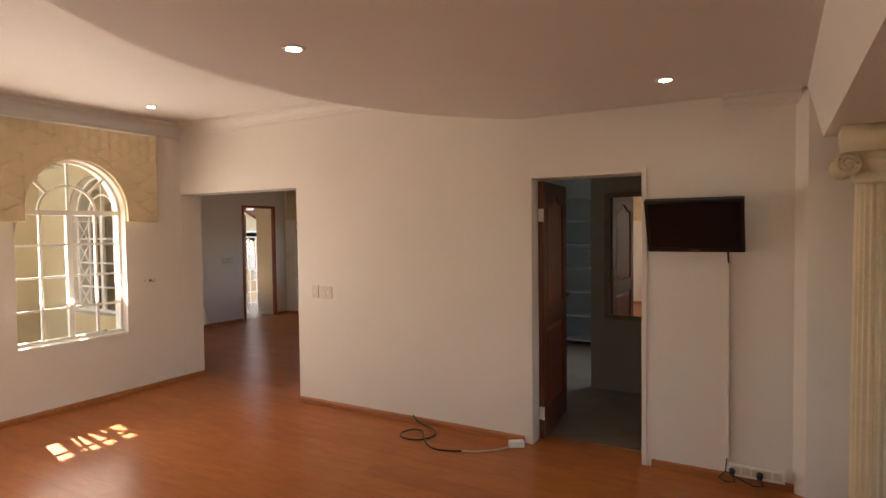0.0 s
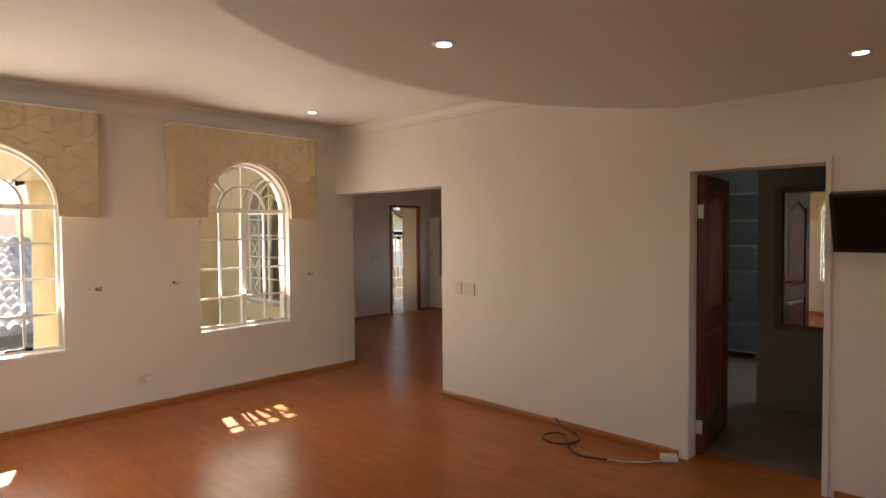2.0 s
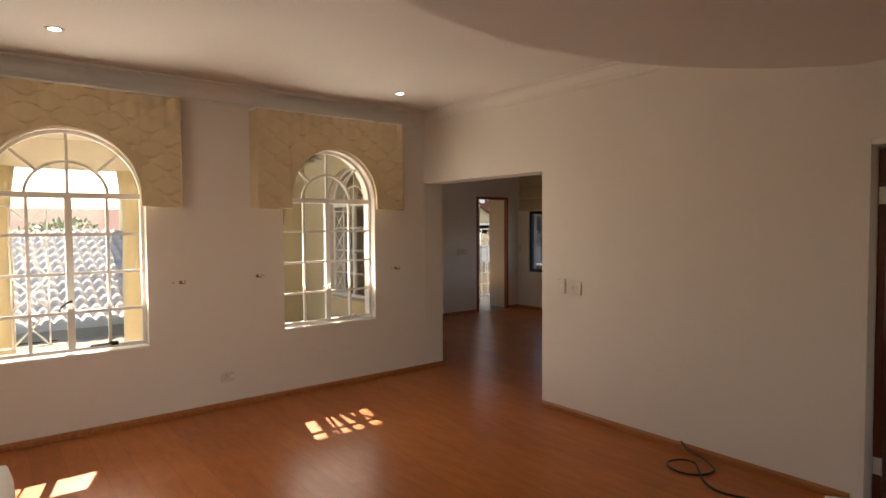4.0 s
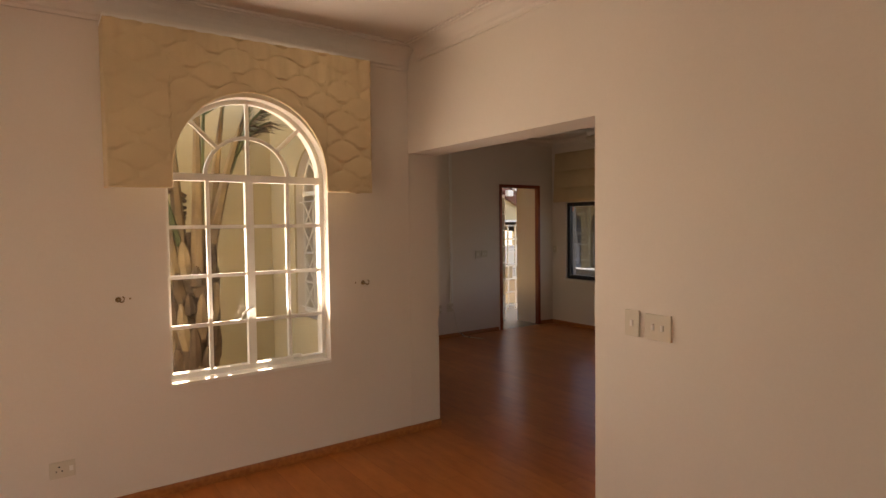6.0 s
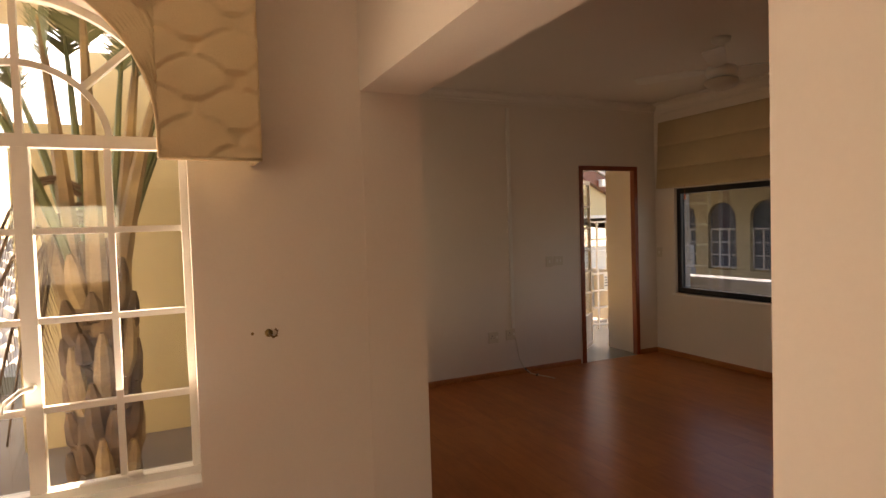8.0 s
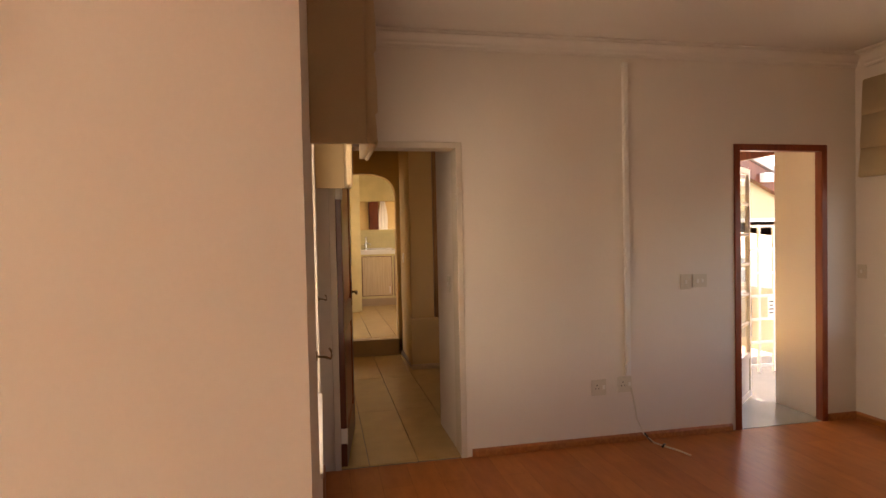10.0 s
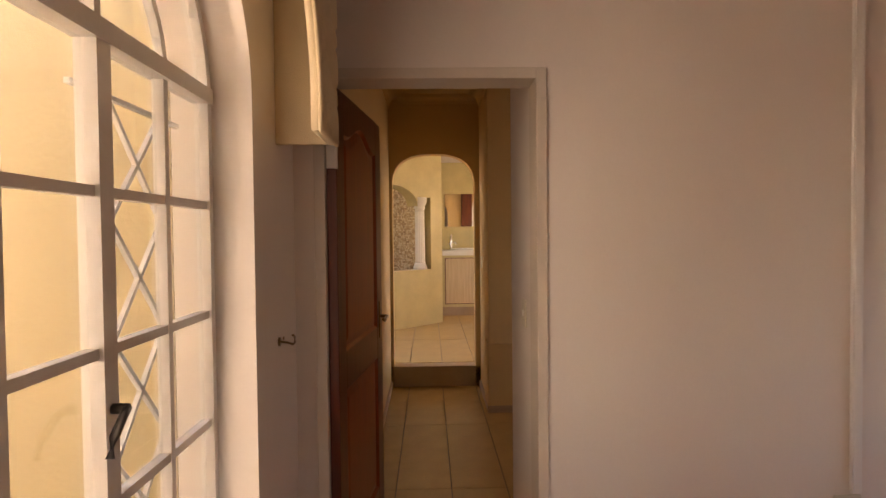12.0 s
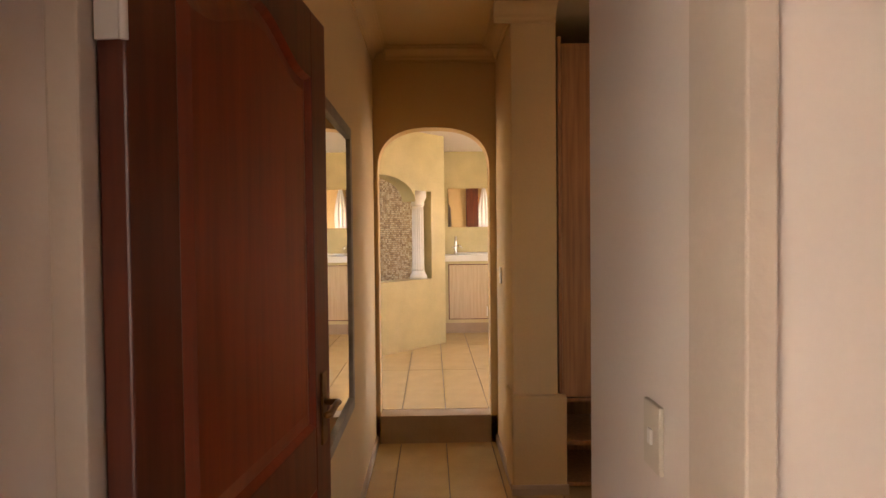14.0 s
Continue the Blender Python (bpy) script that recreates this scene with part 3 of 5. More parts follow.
wall_plate("light_switch", (XF, 6.82, 1.115), 90, 0.12, 0.10, "wide ivory light switch plate", 2)
wall_plate("light_switch", (-7.97, YR, 1.14), 0, 0.075, 0.11, "ivory light switch beside the blind", 1)


def trunking(place, rz, z0, z1, w, label, mat):
    t = thing("cable_trunking", place, label, "trunking", "", rz)
    part("channel", one_box(-w / 2, w / 2, -0.018, -0.001, z0, z1), mat, t, bevel=0.003)
    part("cover", one_box(-w / 2 + 0.004, w / 2 - 0.004, -0.022, -0.0185, z0 + 0.004, z1 - 0.004), mat, t)


trunking((XF, 6.22, 0), 90, 0.44, 2.72, 0.042, "white plastic cable trunking running up the wall", M_TRIM)
trunking((0.50, YW, 0), 0, 0.1, 1.46, 0.016, "thin white cable trunking below the television", M_WALL)

# loose aerial cable in the second room
aer = thing("aerial_cable", (XF + 0.02, 6.22, FZ), "white aerial cable trailing from the socket to the floor", "cable")
bm = bmesh.new()
tube(bm, [(0.01, 0.01, 0.40), (0.03, 0.02, 0.30), (0.05, 0.03, 0.18), (0.07, 0.07, 0.08), (0.11, 0.13, 0.02), (0.18, 0.19, 0.008), (0.27, 0.23, 0.008), (0.36, 0.25, 0.008)], 0.006)
part("cable", bm, M_PLASTIC, aer, "", True)
bm = bmesh.new()
tube(bm, [(0.07, 0.075, 0.08), (0.10, 0.12, 0.025)], 0.009)
tube(bm, [(0.17, 0.16, 0.010), (0.13, 0.20, 0.010)], 0.009)
part("connector", bm, M_BLACK, aer, "black plug end", True)

# extension lead on the living room floor
lead = thing("extension_lead", (-1.93, 3.72, FZ), "black extension lead curled on the floor", "cable")
pts = [(-0.07, 0.010, 0.07), (0.0, -0.02, 0.03), (0.14, -0.05, 0.010), (0.25, -0.14, 0.008), (0.26, -0.24, 0.008), (0.21, -0.33, 0.009), (0.12, -0.37, 0.012), (0.03, -0.34, 0.014), (0.0, -0.26, 0.015), (0.05, -0.18, 0.020), (0.14, -0.18, 0.022), (0.21, -0.27, 0.020), (0.32, -0.39, 0.008), (0.45, -0.44, 0.008), (0.62, -0.38, 0.008)]
smooth_pts = []
for i in range(len(pts) - 1):
    p0, p1, p2, p3 = [Vector(pts[max(0, min(len(pts) - 1, i + k))]) for k in (-1, 0, 1, 2)]
    for s in range(5):
        u = s / 5
        smooth_pts.append(0.5 * ((2 * p1) + (p2 - p0) * u + (2 * p0 - 5 * p1 + 4 * p2 - p3) * u * u + (3 * p1 - p0 - 3 * p2 + p3) * u ** 3))
bm = bmesh.new()
tube(bm, smooth_pts + [pts[-1]], 0.007)
part("cable", bm, M_BLACK, lead, "", True)
bm = bmesh.new()
tube(bm, [(0.62, -0.38, 0.008), (0.74, -0.33, 0.008), (0.84, -0.24, 0.008), (0.91, -0.15, 0.012), (0.94, -0.11, 0.02)], 0.006)
part("cable_end", bm, M_PLASTIC, lead, "white length of cable", True)
bm = one_box(-0.06, 0.06, -0.03, 0.03, 0.001, 0.05)
bmesh.ops.rotate(bm, verts=bm.verts, cent=(0, 0, 0), matrix=Matrix.Rotation(radians(35), 3, "Z"))
bmesh.ops.translate(bm, verts=bm.verts, vec=(0.95, -0.085, 0))
part("socket_block", bm, M_TRIM, lead, "white plastic socket block", bevel=0.008)

# multi-way adaptor under the television
ad = thing("adaptor", (0.66, YW - 0.019, 0.01), "white multi-way plug adaptor with black plugs", "adaptor")
part("body", one_box(-0.15, 0.17, -0.04, -0.002, 0.0, 0.085), M_TRIM, ad, bevel=0.006)
for k in range(5):
    part("socket_face", one_box(-0.135 + k * 0.06, -0.085 + k * 0.06, -0.044, -0.039, 0.02, 0.068), M_PLASTIC, ad)
for c in (-0.13, 0.03):
    bm = bmesh.new()
    tube(bm, [(c, -0.043, 0.035), (c, -0.085, 0.03)], [0.022, 0.016], 12)
    part("plug", bm, M_BLACK, ad, "black plug", True)
    bm = bmesh.new()
    tube(bm, [(c, -0.085, 0.03), (c + 0.02, -0.11, -0.01), (c - 0.03, -0.10, -0.022), (c - 0.08, -0.06, -0.022), (-0.17, -0.03, 0.02), (-0.165, -0.012, 0.1)], 0.005)
    part("cable", bm, M_BLACK, ad, "", True)

# ---- television ----
tv = thing("television", (0.30, YW, 1.665), "black flat television tilted down on a wall bracket", "television")
tilt = Matrix.Translation((0, -0.14, 0)) @ Matrix.Rotation(radians(26), 4, "X")


def tilted(bm):
    bmesh.ops.transform(bm, matrix=tilt, verts=bm.verts)
    return bm


part("housing", tilted(one_box(-0.30, 0.30, -0.02, 0.03, -0.19, 0.19)), M_BLACK, tv, "", bevel=0.008)
part("screen", tilted(one_box(-0.275, 0.275, -0.0225, -0.0195, -0.155, 0.17)), M_SCREEN, tv, "dark unlit screen")
part("badge", tilted(one_box(-0.025, 0.025, -0.0225, -0.0195, -0.178, -0.17)), M_CHROME, tv)
part("bracket", one_box(-0.06, 0.06, -0.12, -0.001, -0.08, 0.08), M_DARKM, tv, "dark metal wall bracket", bevel=0.004)
bm = bmesh.new()
tube(bm, [(0.2, -0.10, -0.17), (0.2, -0.05, -0.22), (0.2, -0.03, -0.25)], 0.006)
part("cable", bm, M_BLACK, tv, "", True)


# ---- downlights ----
def downlight(x, y, z, lit, label):
    d = thing("downlight", (x, y, z), label, "downlight", "recessed ceiling downlights")
    bm = bmesh.new()
    lathe(bm, [(0.033, -0.001), (0.033, -0.005), (0.040, -0.008), (0.052, -0.006), (0.055, -0.001)], 28)
    part("trim_ring", bm, M_TRIM, d, "white metal ring", True)
    bm = bmesh.new()
    lathe(bm, [(0.031, -0.002), (0.031, -0.0065)], 24)
    part("bulb", bm, M_LAMP if lit else M_DARKM, d)
    return d


for x, y, z in ((-1.17, 1.49, DROP), (0.21, 3.05, DROP), (-4.41, 2.93, CEIL), (-4.23, 0.18, CEIL)):
    downlight(x, y, z, True, "small round lit downlight set in the ceiling")


# ---- doors ----
def door_leaf(name, place, rz, width, height, label, swing=1, knob=True):
    """Two-panel leaf; local x from the hinge to the free edge, y across."""
    d = thing(name, place, label, "door", "", rz, "structure")
    st, th = 0.12, 0.04
    zs = [0.01, 0.22, 0.90, 1.06, height - 0.13, height]
    part("stile", one_box(0, st, -th / 2, th / 2, 0.01, height), M_DOOR, d, bevel=0.004)
    part("stile", one_box(width - st, width, -th / 2, th / 2, 0.01, height), M_DOOR, d, bevel=0.004)
    for a, b in ((zs[0], zs[1]), (zs[2], zs[3])):
        part("rail", one_box(st, width - st, -th / 2 + 0.0005, th / 2 - 0.0005, a, b), M_DOOR, d, bevel=0.004)
    # top rail and top of the lower panel cut to a low arch with shoulders
    n = 20

    def crown(u, base, rise):
        f = abs(2 * (u - st) / (width - 2 * st) - 1)
        return base - rise * (0.5 - 0.5 * math.cos(math.pi * min(1.0, f * 1.15)))
    us = [st + (width - 2 * st) * k / n for k in range(n + 1)]
    bm = bmesh.new()
    prism(bm, [(u, -th / 2 + 0.0005, crown(u, zs[4] + 0.03, 0.07)) for u in us] + [(width - st, -th / 2 + 0.0005, zs[5]), (st, -th / 2 + 0.0005, zs[5])], (0, th - 0.001, 0))
    part("rail", bm, M_DOOR, d)
    for a, b, rise in ((zs[1], zs[2], 0.0), (zs[3], zs[4] + 0.03, 0.07)):
        bm = bmesh.new()
        ring = [(st, a), (width - st, a)] + [(u, crown(u, b, rise)) for u in us[::-1]]
        c = Vector((width / 2, (a + b) / 2))
        kx, kz = 1 - 0.10 / (width - 2 * st), 1 - 0.10 / (b - a)
        mid = [(c.x + (u - c.x) * kx, c.y + (z - c.y) * kz) for u, z in ring]
        for s in (-1, 1):
            v0 = [bm.verts.new((u, s * 0.019, z)) for u, z in ring]
            v1 = [bm.verts.new((c.x + (u - c.x) * (0.75 + 0.25 * kx), s * 0.005, c.y + (z - c.y) * (0.75 + 0.25 * kz))) for u, z in ring]
            v2 = [bm.verts.new((u, s * 0.014, z)) for u, z in mid]
            for k in range(len(ring)):
                j = (k + 1) % len(ring)
                bm.faces.new((v0[k], v0[j], v1[j], v1[k]))
                bm.faces.new((v1[k], v1[j], v2[j], v2[k]))
            bm.faces.new(v2)
        part("panel", bm, M_DOOR_P, d, "reddish raised panel")
    for z in (0.22, height - 0.27):
        hg = part("hinge", one_box(-0.006, -0.0005, -0.018, 0.018, z - 0.05, z + 0.05), M_TRIM, d, "white painted hinge")
        bm = bmesh.new()
        tube(bm, [(-0.007, swing * 0.022, z - 0.052), (-0.007, swing * 0.022, z + 0.052)], 0.006, 8)
        part("hinge_pin", bm, M_TRIM, hg, "", True)
    for s in (-1, 1):
        h = part("back_plate", one_box(width - 0.085, width - 0.045, s * th / 2, s * (th / 2 + 0.006), 1.00, 1.19), M_BRASS, d, "aged brass handle plate", bevel=0.002)
        bm = bmesh.new()
        tube(bm, [(width - 0.065, s * (th / 2 + 0.004), 1.11), (width - 0.065, s * (th / 2 + 0.045), 1.11)], 0.009)
        tube(bm, [(width - 0.065, s * (th / 2 + 0.042), 1.11), (width - 0.10, s * (th / 2 + 0.046), 1.114), (width - 0.15, s * (th / 2 + 0.044), 1.102), (width - 0.18, s * (th / 2 + 0.043), 1.11)], [0.009, 0.008, 0.010, 0.007])
        part("lever", bm, M_BRASS, h, "", True)
    return d


def door_frame(name, along, f0, f1, u0, u1, top, mat, label, w=0.045, proud=0.012):
    """Lining and architrave of a doorway between f0 and f1 across the wall."""
    fr = thing(name, (0, 0, 0), label, "door frame", "", 0, "structure")

    def piece(nm, a, b, za, zb):
        a0, a1 = f0 - proud, f1 + proud
        part(nm, one_box(*((a, b, a0, a1) if along == "x" else (a0, a1, a, b)), za, zb), mat, fr, bevel=0.004)
    piece("jamb", u0 - w * 0.5, u0 + w * 0.5, FZ + 0.001, top + w * 0.5)
    piece("jamb", u1 - w * 0.5, u1 + w * 0.5, FZ + 0.001, top + w * 0.5)
    piece("head", u0 + w * 0.5, u1 - w * 0.5, top - w * 0.5, top + w * 0.5)


door_frame("door_frame_1", "x", YW, YB, -0.90, -0.04, 2.06, M_WALL, "cream painted wooden door frame", 0.034)
door_leaf("door_1", (-0.858, YW + 0.12, FZ), 95.0, 0.80, 2.08, "dark stained panelled door standing open inwards", -1)
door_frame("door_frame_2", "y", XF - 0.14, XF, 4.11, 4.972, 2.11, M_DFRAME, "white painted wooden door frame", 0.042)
door_leaf("door_2", (XF - 0.02, 4.153, FZ), 173.4, 0.86, 2.12, "dark stained panelled door standing open into the passage", -1)
door_frame("door_frame_3", "y", XF - 0.045, XF, 7.15, 7.935, 2.12, M_DOOR_P, "reddish brown timber door frame", 0.05)

# ---- column and header at the side opening ----
bm = bmesh.new()
prism(bm, [(0.87, YW, FZ), (0.94, YW - 0.05, FZ), (XE, YW - 0.05, FZ), (XE, YW - 0.002, FZ), (0.87, YW - 0.002, FZ)], (0, 0, DROP - FZ))
setting("wall_pilaster", bm, M_WALL, "shallow painted pilaster beside the side opening", "wall")
bm = bmesh.new()
prism(bm, [(1.015, 0, 2.19), (1.42, 0, 2.19), (1.42, 0, DROP), (0.93, 0, DROP)], (0, YW - 0.055, 0))
setting("wall_header", bm, M_WALL, "painted bulkhead above the side opening", "wall")
bm = bmesh.new()
prism(bm, [(1.015, YS + 0.002, 2.19), (1.42, YS + 0.002, 2.19), (1.42, YS + 0.002, DROP), (0.93, YS + 0.002, DROP)], (0, -YS - 0.003, 0))
setting("wall_header_back", bm, M_WALL, "painted bulkhead above the side opening", "wall")
col = thing("column", (1.245, 3.38, FZ), "cream fluted plaster column with a scrolled capital", "column")
bm = bmesh.new()
lathe(bm, [(0.15, 0.001), (0.15, 0.05), (0.135, 0.07), (0.145, 0.09), (0.135, 0.12), (0.115, 0.14)], 40)
part("base", bm, M_STONE, col, "", True)
bm = bmesh.new()
lathe(bm, [(0.11, 0.14), (0.11, 0.2), (0.108, 0.8), (0.104, 1.4), (0.10, 1.88), (0.10, 1.93)], 120, flute=20, depth=0.10, band=(0.19, 1.89))
part("shaft", bm, M_STONE, col, "", True)
cap = bmesh.new()
lathe(cap, [(0.10, 1.93), (0.118, 1.945), (0.118, 1.96), (0.10, 1.97), (0.13, 2.02), (0.15, 2.06)], 40)
box(cap, -0.17, 0.17, -0.15, 0.15, 2.10, 2.235)
box(cap, -0.14, 0.14, -0.12, 0.12, 2.05, 2.10)
cap_ob = part("capital", cap, M_STONE, col, "scrolled capital", True)
for s in (-1, 1):
    bm = bmesh.new()
    tube(bm, [(s * 0.15, -0.14, 2.03), (s * 0.15, -0.05, 2.03), (s * 0.15, 0.05, 2.03), (s * 0.15, 0.14, 2.03)], [0.065, 0.052, 0.052, 0.065], 24)
    part("scroll", bm, M_STONE, cap_ob, "", True)
    bm = bmesh.new()
    sp = [(s * 0.15 + (0.055 - 0.0022 * k) * math.cos(k * 0.55), -0.142, 2.03 + (0.055 - 0.0022 * k) * math.sin(k * 0.55)) for k in range(22)]
    tube(bm, sp, 0.007, 6)
    part("spiral", bm, M_STONE, cap_ob, "", True)

# ---- white ottoman ----
ot = thing("ottoman", (-3.60, -0.54, FZ), "pale upholstered round-cornered ottoman on the wooden floor", "ottoman")
bm = one_box(-0.42, 0.42, -0.42, 0.42, 0.05, 0.31)
part("seat", bm, material("pale_upholstery", (0.70, 0.66, 0.60), 0.9, vary=0.06, scale=5, bump=0.05, fine=200), ot, "", True, 0.10)
for sx in (-1, 1):
    for sy in (-1, 1):
        bm = bmesh.new()
        tube(bm, [(sx * 0.32, sy * 0.32, 0.0), (sx * 0.32, sy * 0.32, 0.06)], [0.02, 0.026], 12)
        part("leg", bm, M_DOOR, ot)

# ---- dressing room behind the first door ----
# Partition and floor colours, darker than in the living room.
M_DGREY = material("dark_beige_wall", (0.40, 0.36, 0.30), 0.8, vary=0.08, scale=2)
M_DTILE = material("dark_brown_floor", (0.30, 0.25, 0.20), 0.45, vary=0.2, scale=4)
setting("floor_dressing", one_box(-2.2, 2.2, YB - 0.02, 8.4, -0.1, FZ + 0.004), M_DTILE, "dark brown floor of the dressing room")
setting("wall_mirror", one_box(-0.93, 2.2, 5.55, 5.65, FZ, CEIL), M_DGREY, "dark beige partition carrying a mirror")
# Bluish window light is put into the colour of these walls and shelves. The north opening is unseen, added for the fill
# lamp.
setting("wall_dressing_north", wall_bm("x", 8.0, 8.2, -2.2, 2.2, 0, CEIL, [(-0.6, 1.6, 0.9, 2.1, 0, 2)]), M_GREY, "dressing room wall coloured grey-blue for the window light")
setting("wall_dressing_east", one_box(2.2, 2.4, YB, 8.4, FZ, CEIL), M_GREY, "plain painted wall closing the dressing room")
setting("ceiling_dressing", one_box(-2.2, 2.4, YB, 8.4, CEIL - 0.001, CEIL + 0.15), M_CEIL, "white painted ceiling", "ceiling")
sh = thing("shelf_unit", (-2.18, 7.98, FZ), "open shelf unit coloured grey-blue for the window light", "shelf")
part("side_panel", one_box(0, 0.03, -0.4, 0, 0.001, 2.3), M_GREY, sh)
part("side_panel", one_box(1.2, 1.23, -0.4, 0, 0.001, 2.3), M_GREY, sh)
for z in (0.08, 0.42, 0.76, 1.10, 1.44, 1.78, 2.12):
    part("shelf", one_box(0.03, 1.2, -0.4, 0, z, z + 0.022), M_GREY, sh)


def framed_mirror(place, rz, w, z0, z1, label, wavy=False):
    m = thing("wall_mirror", place, label, "mirror", "", rz)
    part("glass", one_box(-w / 2 + 0.02, w / 2 - 0.02, -0.012, -0.008, z0 + 0.02, z1 - 0.02), M_MIRROR, m, "clear mirror glass")
    fm = M_FRAME
    for a, b, c, d in ((-w / 2, -w / 2 + 0.05, z0, z1), (w / 2 - 0.05, w / 2, z0, z1)):
        bm = bmesh.new()
        if wavy:
            n, s = 40, (1 if a > 0 else -1)
            o = [(s * (w / 2 + 0.008 * math.sin(k / n * math.pi * 9) - 0.03 * (abs(k / n - 0.5) * 2) ** 8), -0.001, c + (d - c) * k / n) for k in range(n + 1)]
            i = [(s * (w / 2 - 0.055), -0.001, c + (d - c) * k / n) for k in range(n, -1, -1)]
            prism(bm, o + i, (0, -0.022, 0))
        else:
            box(bm, a, b, -0.03, -0.001, c, d)
        part("frame_side", bm, fm, m)
    for c, d in ((z0, z0 + 0.05), (z1 - 0.05, z1)):
        part("frame_rail", one_box(-w / 2 + 0.05, w / 2 - 0.05, -0.028, -0.001, c, d), fm, m, bevel=0.004)
    return m


M_FRAME = material("worn_gilt_frame", (0.30, 0.24, 0.16), 0.5, vary=0.3, scale=12, bump=0.05)
framed_mirror((-0.25, 5.55, 0), 0, 1.06, 0.70, 2.01, "large mirror in a plain worn frame")

rail = thing("coat_hooks", (-0.93, 5.60, 1.25), "column of small chrome hooks on the partition edge", "hooks")
part("strip", one_box(-0.008, -0.001, -0.012, 0.012, -0.02, 0.22), M_DGREY, rail)
for k in range(5):
    bm = bmesh.new()
    tube(bm, [(-0.008, -0.01, 0.05 * k), (-0.03, -0.02, 0.05 * k - 0.004), (-0.038, -0.022, 0.05 * k + 0.012)], 0.006, 8)
    part("hook", bm, M_CHROME, rail, "", True)

# ---- second room: window, blind, fan ----
bw = thing("window_black", (-7.745, YR + 0.07, 0), "wide black-framed window", "window", "", 0, "structure")
BWL = 2.4
for nm, a, b, c, d in (("frame_rail", 0, BWL, 0.68, 0.74), ("frame_rail", 0, BWL, 1.81, 1.87), ("frame_side", 0, 0.055, 0.74, 1.81), ("frame_side", BWL - 0.055, BWL, 0.74, 1.81), ("mullion", 1.2, 1.25, 0.74, 1.81)):
    part(nm, one_box(a, b, -0.03, 0.03, c, d), M_BLACK, bw, bevel=0.003)
for a, b in ((0.055, 1.2), (1.25, BWL - 0.055)):
    part("pane", one_box(a, b, 0.0, 0.004, 0.74, 1.81), M_TINT, bw, "grey tinted glass").visible_shadow = False
part("window_sill", one_box(-0.02, BWL + 0.02, -0.10, -0.031, 0.655, 0.68), M_TRIM, bw, bevel=0.004)
bl = thing("roman_blind", (-7.95, YR, 0), "cream fabric roman blind folded above the window", "blind")
for k, (a, b, dp) in enumerate(((2.36, 2.65, 0.03), (2.10, 2.40, 0.045), (1.88, 2.14, 0.06))):
    bm = bmesh.new()
    prism(bm, [(0, -0.002, b), (0, -dp * 0.6, b - 0.01), (0, -dp, a + 0.05), (0, -dp * 1.05, a + 0.01), (0, -dp * 0.7, a), (0, -0.002, a + 0.02)], (2.7, 0, 0))
    part("fold", bm, M_FABRIC, bl, "", True)
bm = bmesh.new()
tube(bm, [(0.42, -0.066, 1.90), (0.42, -0.066, 1.80)], 0.002, 6)
tube(bm, [(0.42, -0.066, 1.80), (0.42, -0.066, 1.74)], [0.006, 0.012], 12)
part("pull_cord", bm, M_DOOR_P, bl, "wooden cord pull", True)

fan = thing("ceiling_fan", (-5.92, 6.8, CEIL), "white ceiling fan with a glass light bowl", "fan")
bm = bmesh.new()
lathe(bm, [(0.07, -0.001), (0.065, -0.03), (0.02, -0.05), (0.013, -0.06), (0.013, -0.19), (0.03, -0.2)], 24)
part("rod", bm, M_TRIM, fan, "", True)
bm = bmesh.new()
lathe(bm, [(0.03, -0.20), (0.10, -0.215), (0.115, -0.25), (0.10, -0.285), (0.06, -0.295)], 28)
part("motor", bm, M_TRIM, fan, "", True)
bm = bmesh.new()
lathe(bm, [(0.06, -0.296), (0.115, -0.31), (0.12, -0.335), (0.09, -0.37), (0.03, -0.39), (0.002, -0.395)], 28)
part("light_bowl", bm, M_PLASTIC, fan, "frosted glass bowl", True)
for k in range(4):
    a = math.pi / 2 * k + 0.6
    bm = bmesh.new()
    pts2 = [(0.10, -0.02), (0.18, -0.055), (0.58, -0.07), (0.62, -0.05), (0.62, 0.05), (0.58, 0.07), (0.18, 0.055), (0.10, 0.02)]
    prism(bm, [(u * math.cos(a) - v * math.sin(a), u * math.sin(a) + v * math.cos(a), -0.235 + v * 0.18) for u, v in pts2], (0, 0, 0.008))
    part("blade", bm, M_TRIM, fan)

# ---- passage to the bathroom ----
XA = -11.58         # arch wall
setting("floor_passage", one_box(XA, XF - 0.001, 4.0, 7.0, -0.15, FZ + 0.004), M_GROUT, "dark grout bed of the passage tiles", "floor")
setting("wall_passage_left", one_box(XA - 0.15, XF - 0.141, 3.98, 4.135, FZ, CEIL), M_CREAM, "cream painted passage wall")
setting("wall_passage_right", one_box(-8.74, XF - 0.141, 4.953, 5.2, FZ, CEIL), M_WALL, "painted wall end beside the doorway")
setting("wall_passage_back", one_box(-8.74, XF - 0.141, 5.2, 7.0, FZ, CEIL), M_CREAM, "cream painted wall of the closet area")
# The end-wall opening is unseen, cut only for the closet fill lamp.
setting("wall_closet_end", wall_bm("x", 7.0, 7.12, XA - 0.15, XF - 0.141, 0, CEIL, [(-10.1, -9.1, 1.0, 2.0, 0, 2)]), M_CREAM, "cream painted end wall of the closet area")
setting("wall_arch", wall_bm("y", XA - 0.15, XA, 4.136, 6.999, 0, CEIL, [(4.165, 4.985, 0, 1.96, 0.33, 2.6)]), M_CREAM, "cream painted wall with a round-topped archway")
setting("ceiling_passage", one_box(XA - 0.15, XF - 0.141, 3.98, 7.12, CEIL, CEIL + 0.15), M_CREAM, "cream painted passage ceiling", "ceiling")
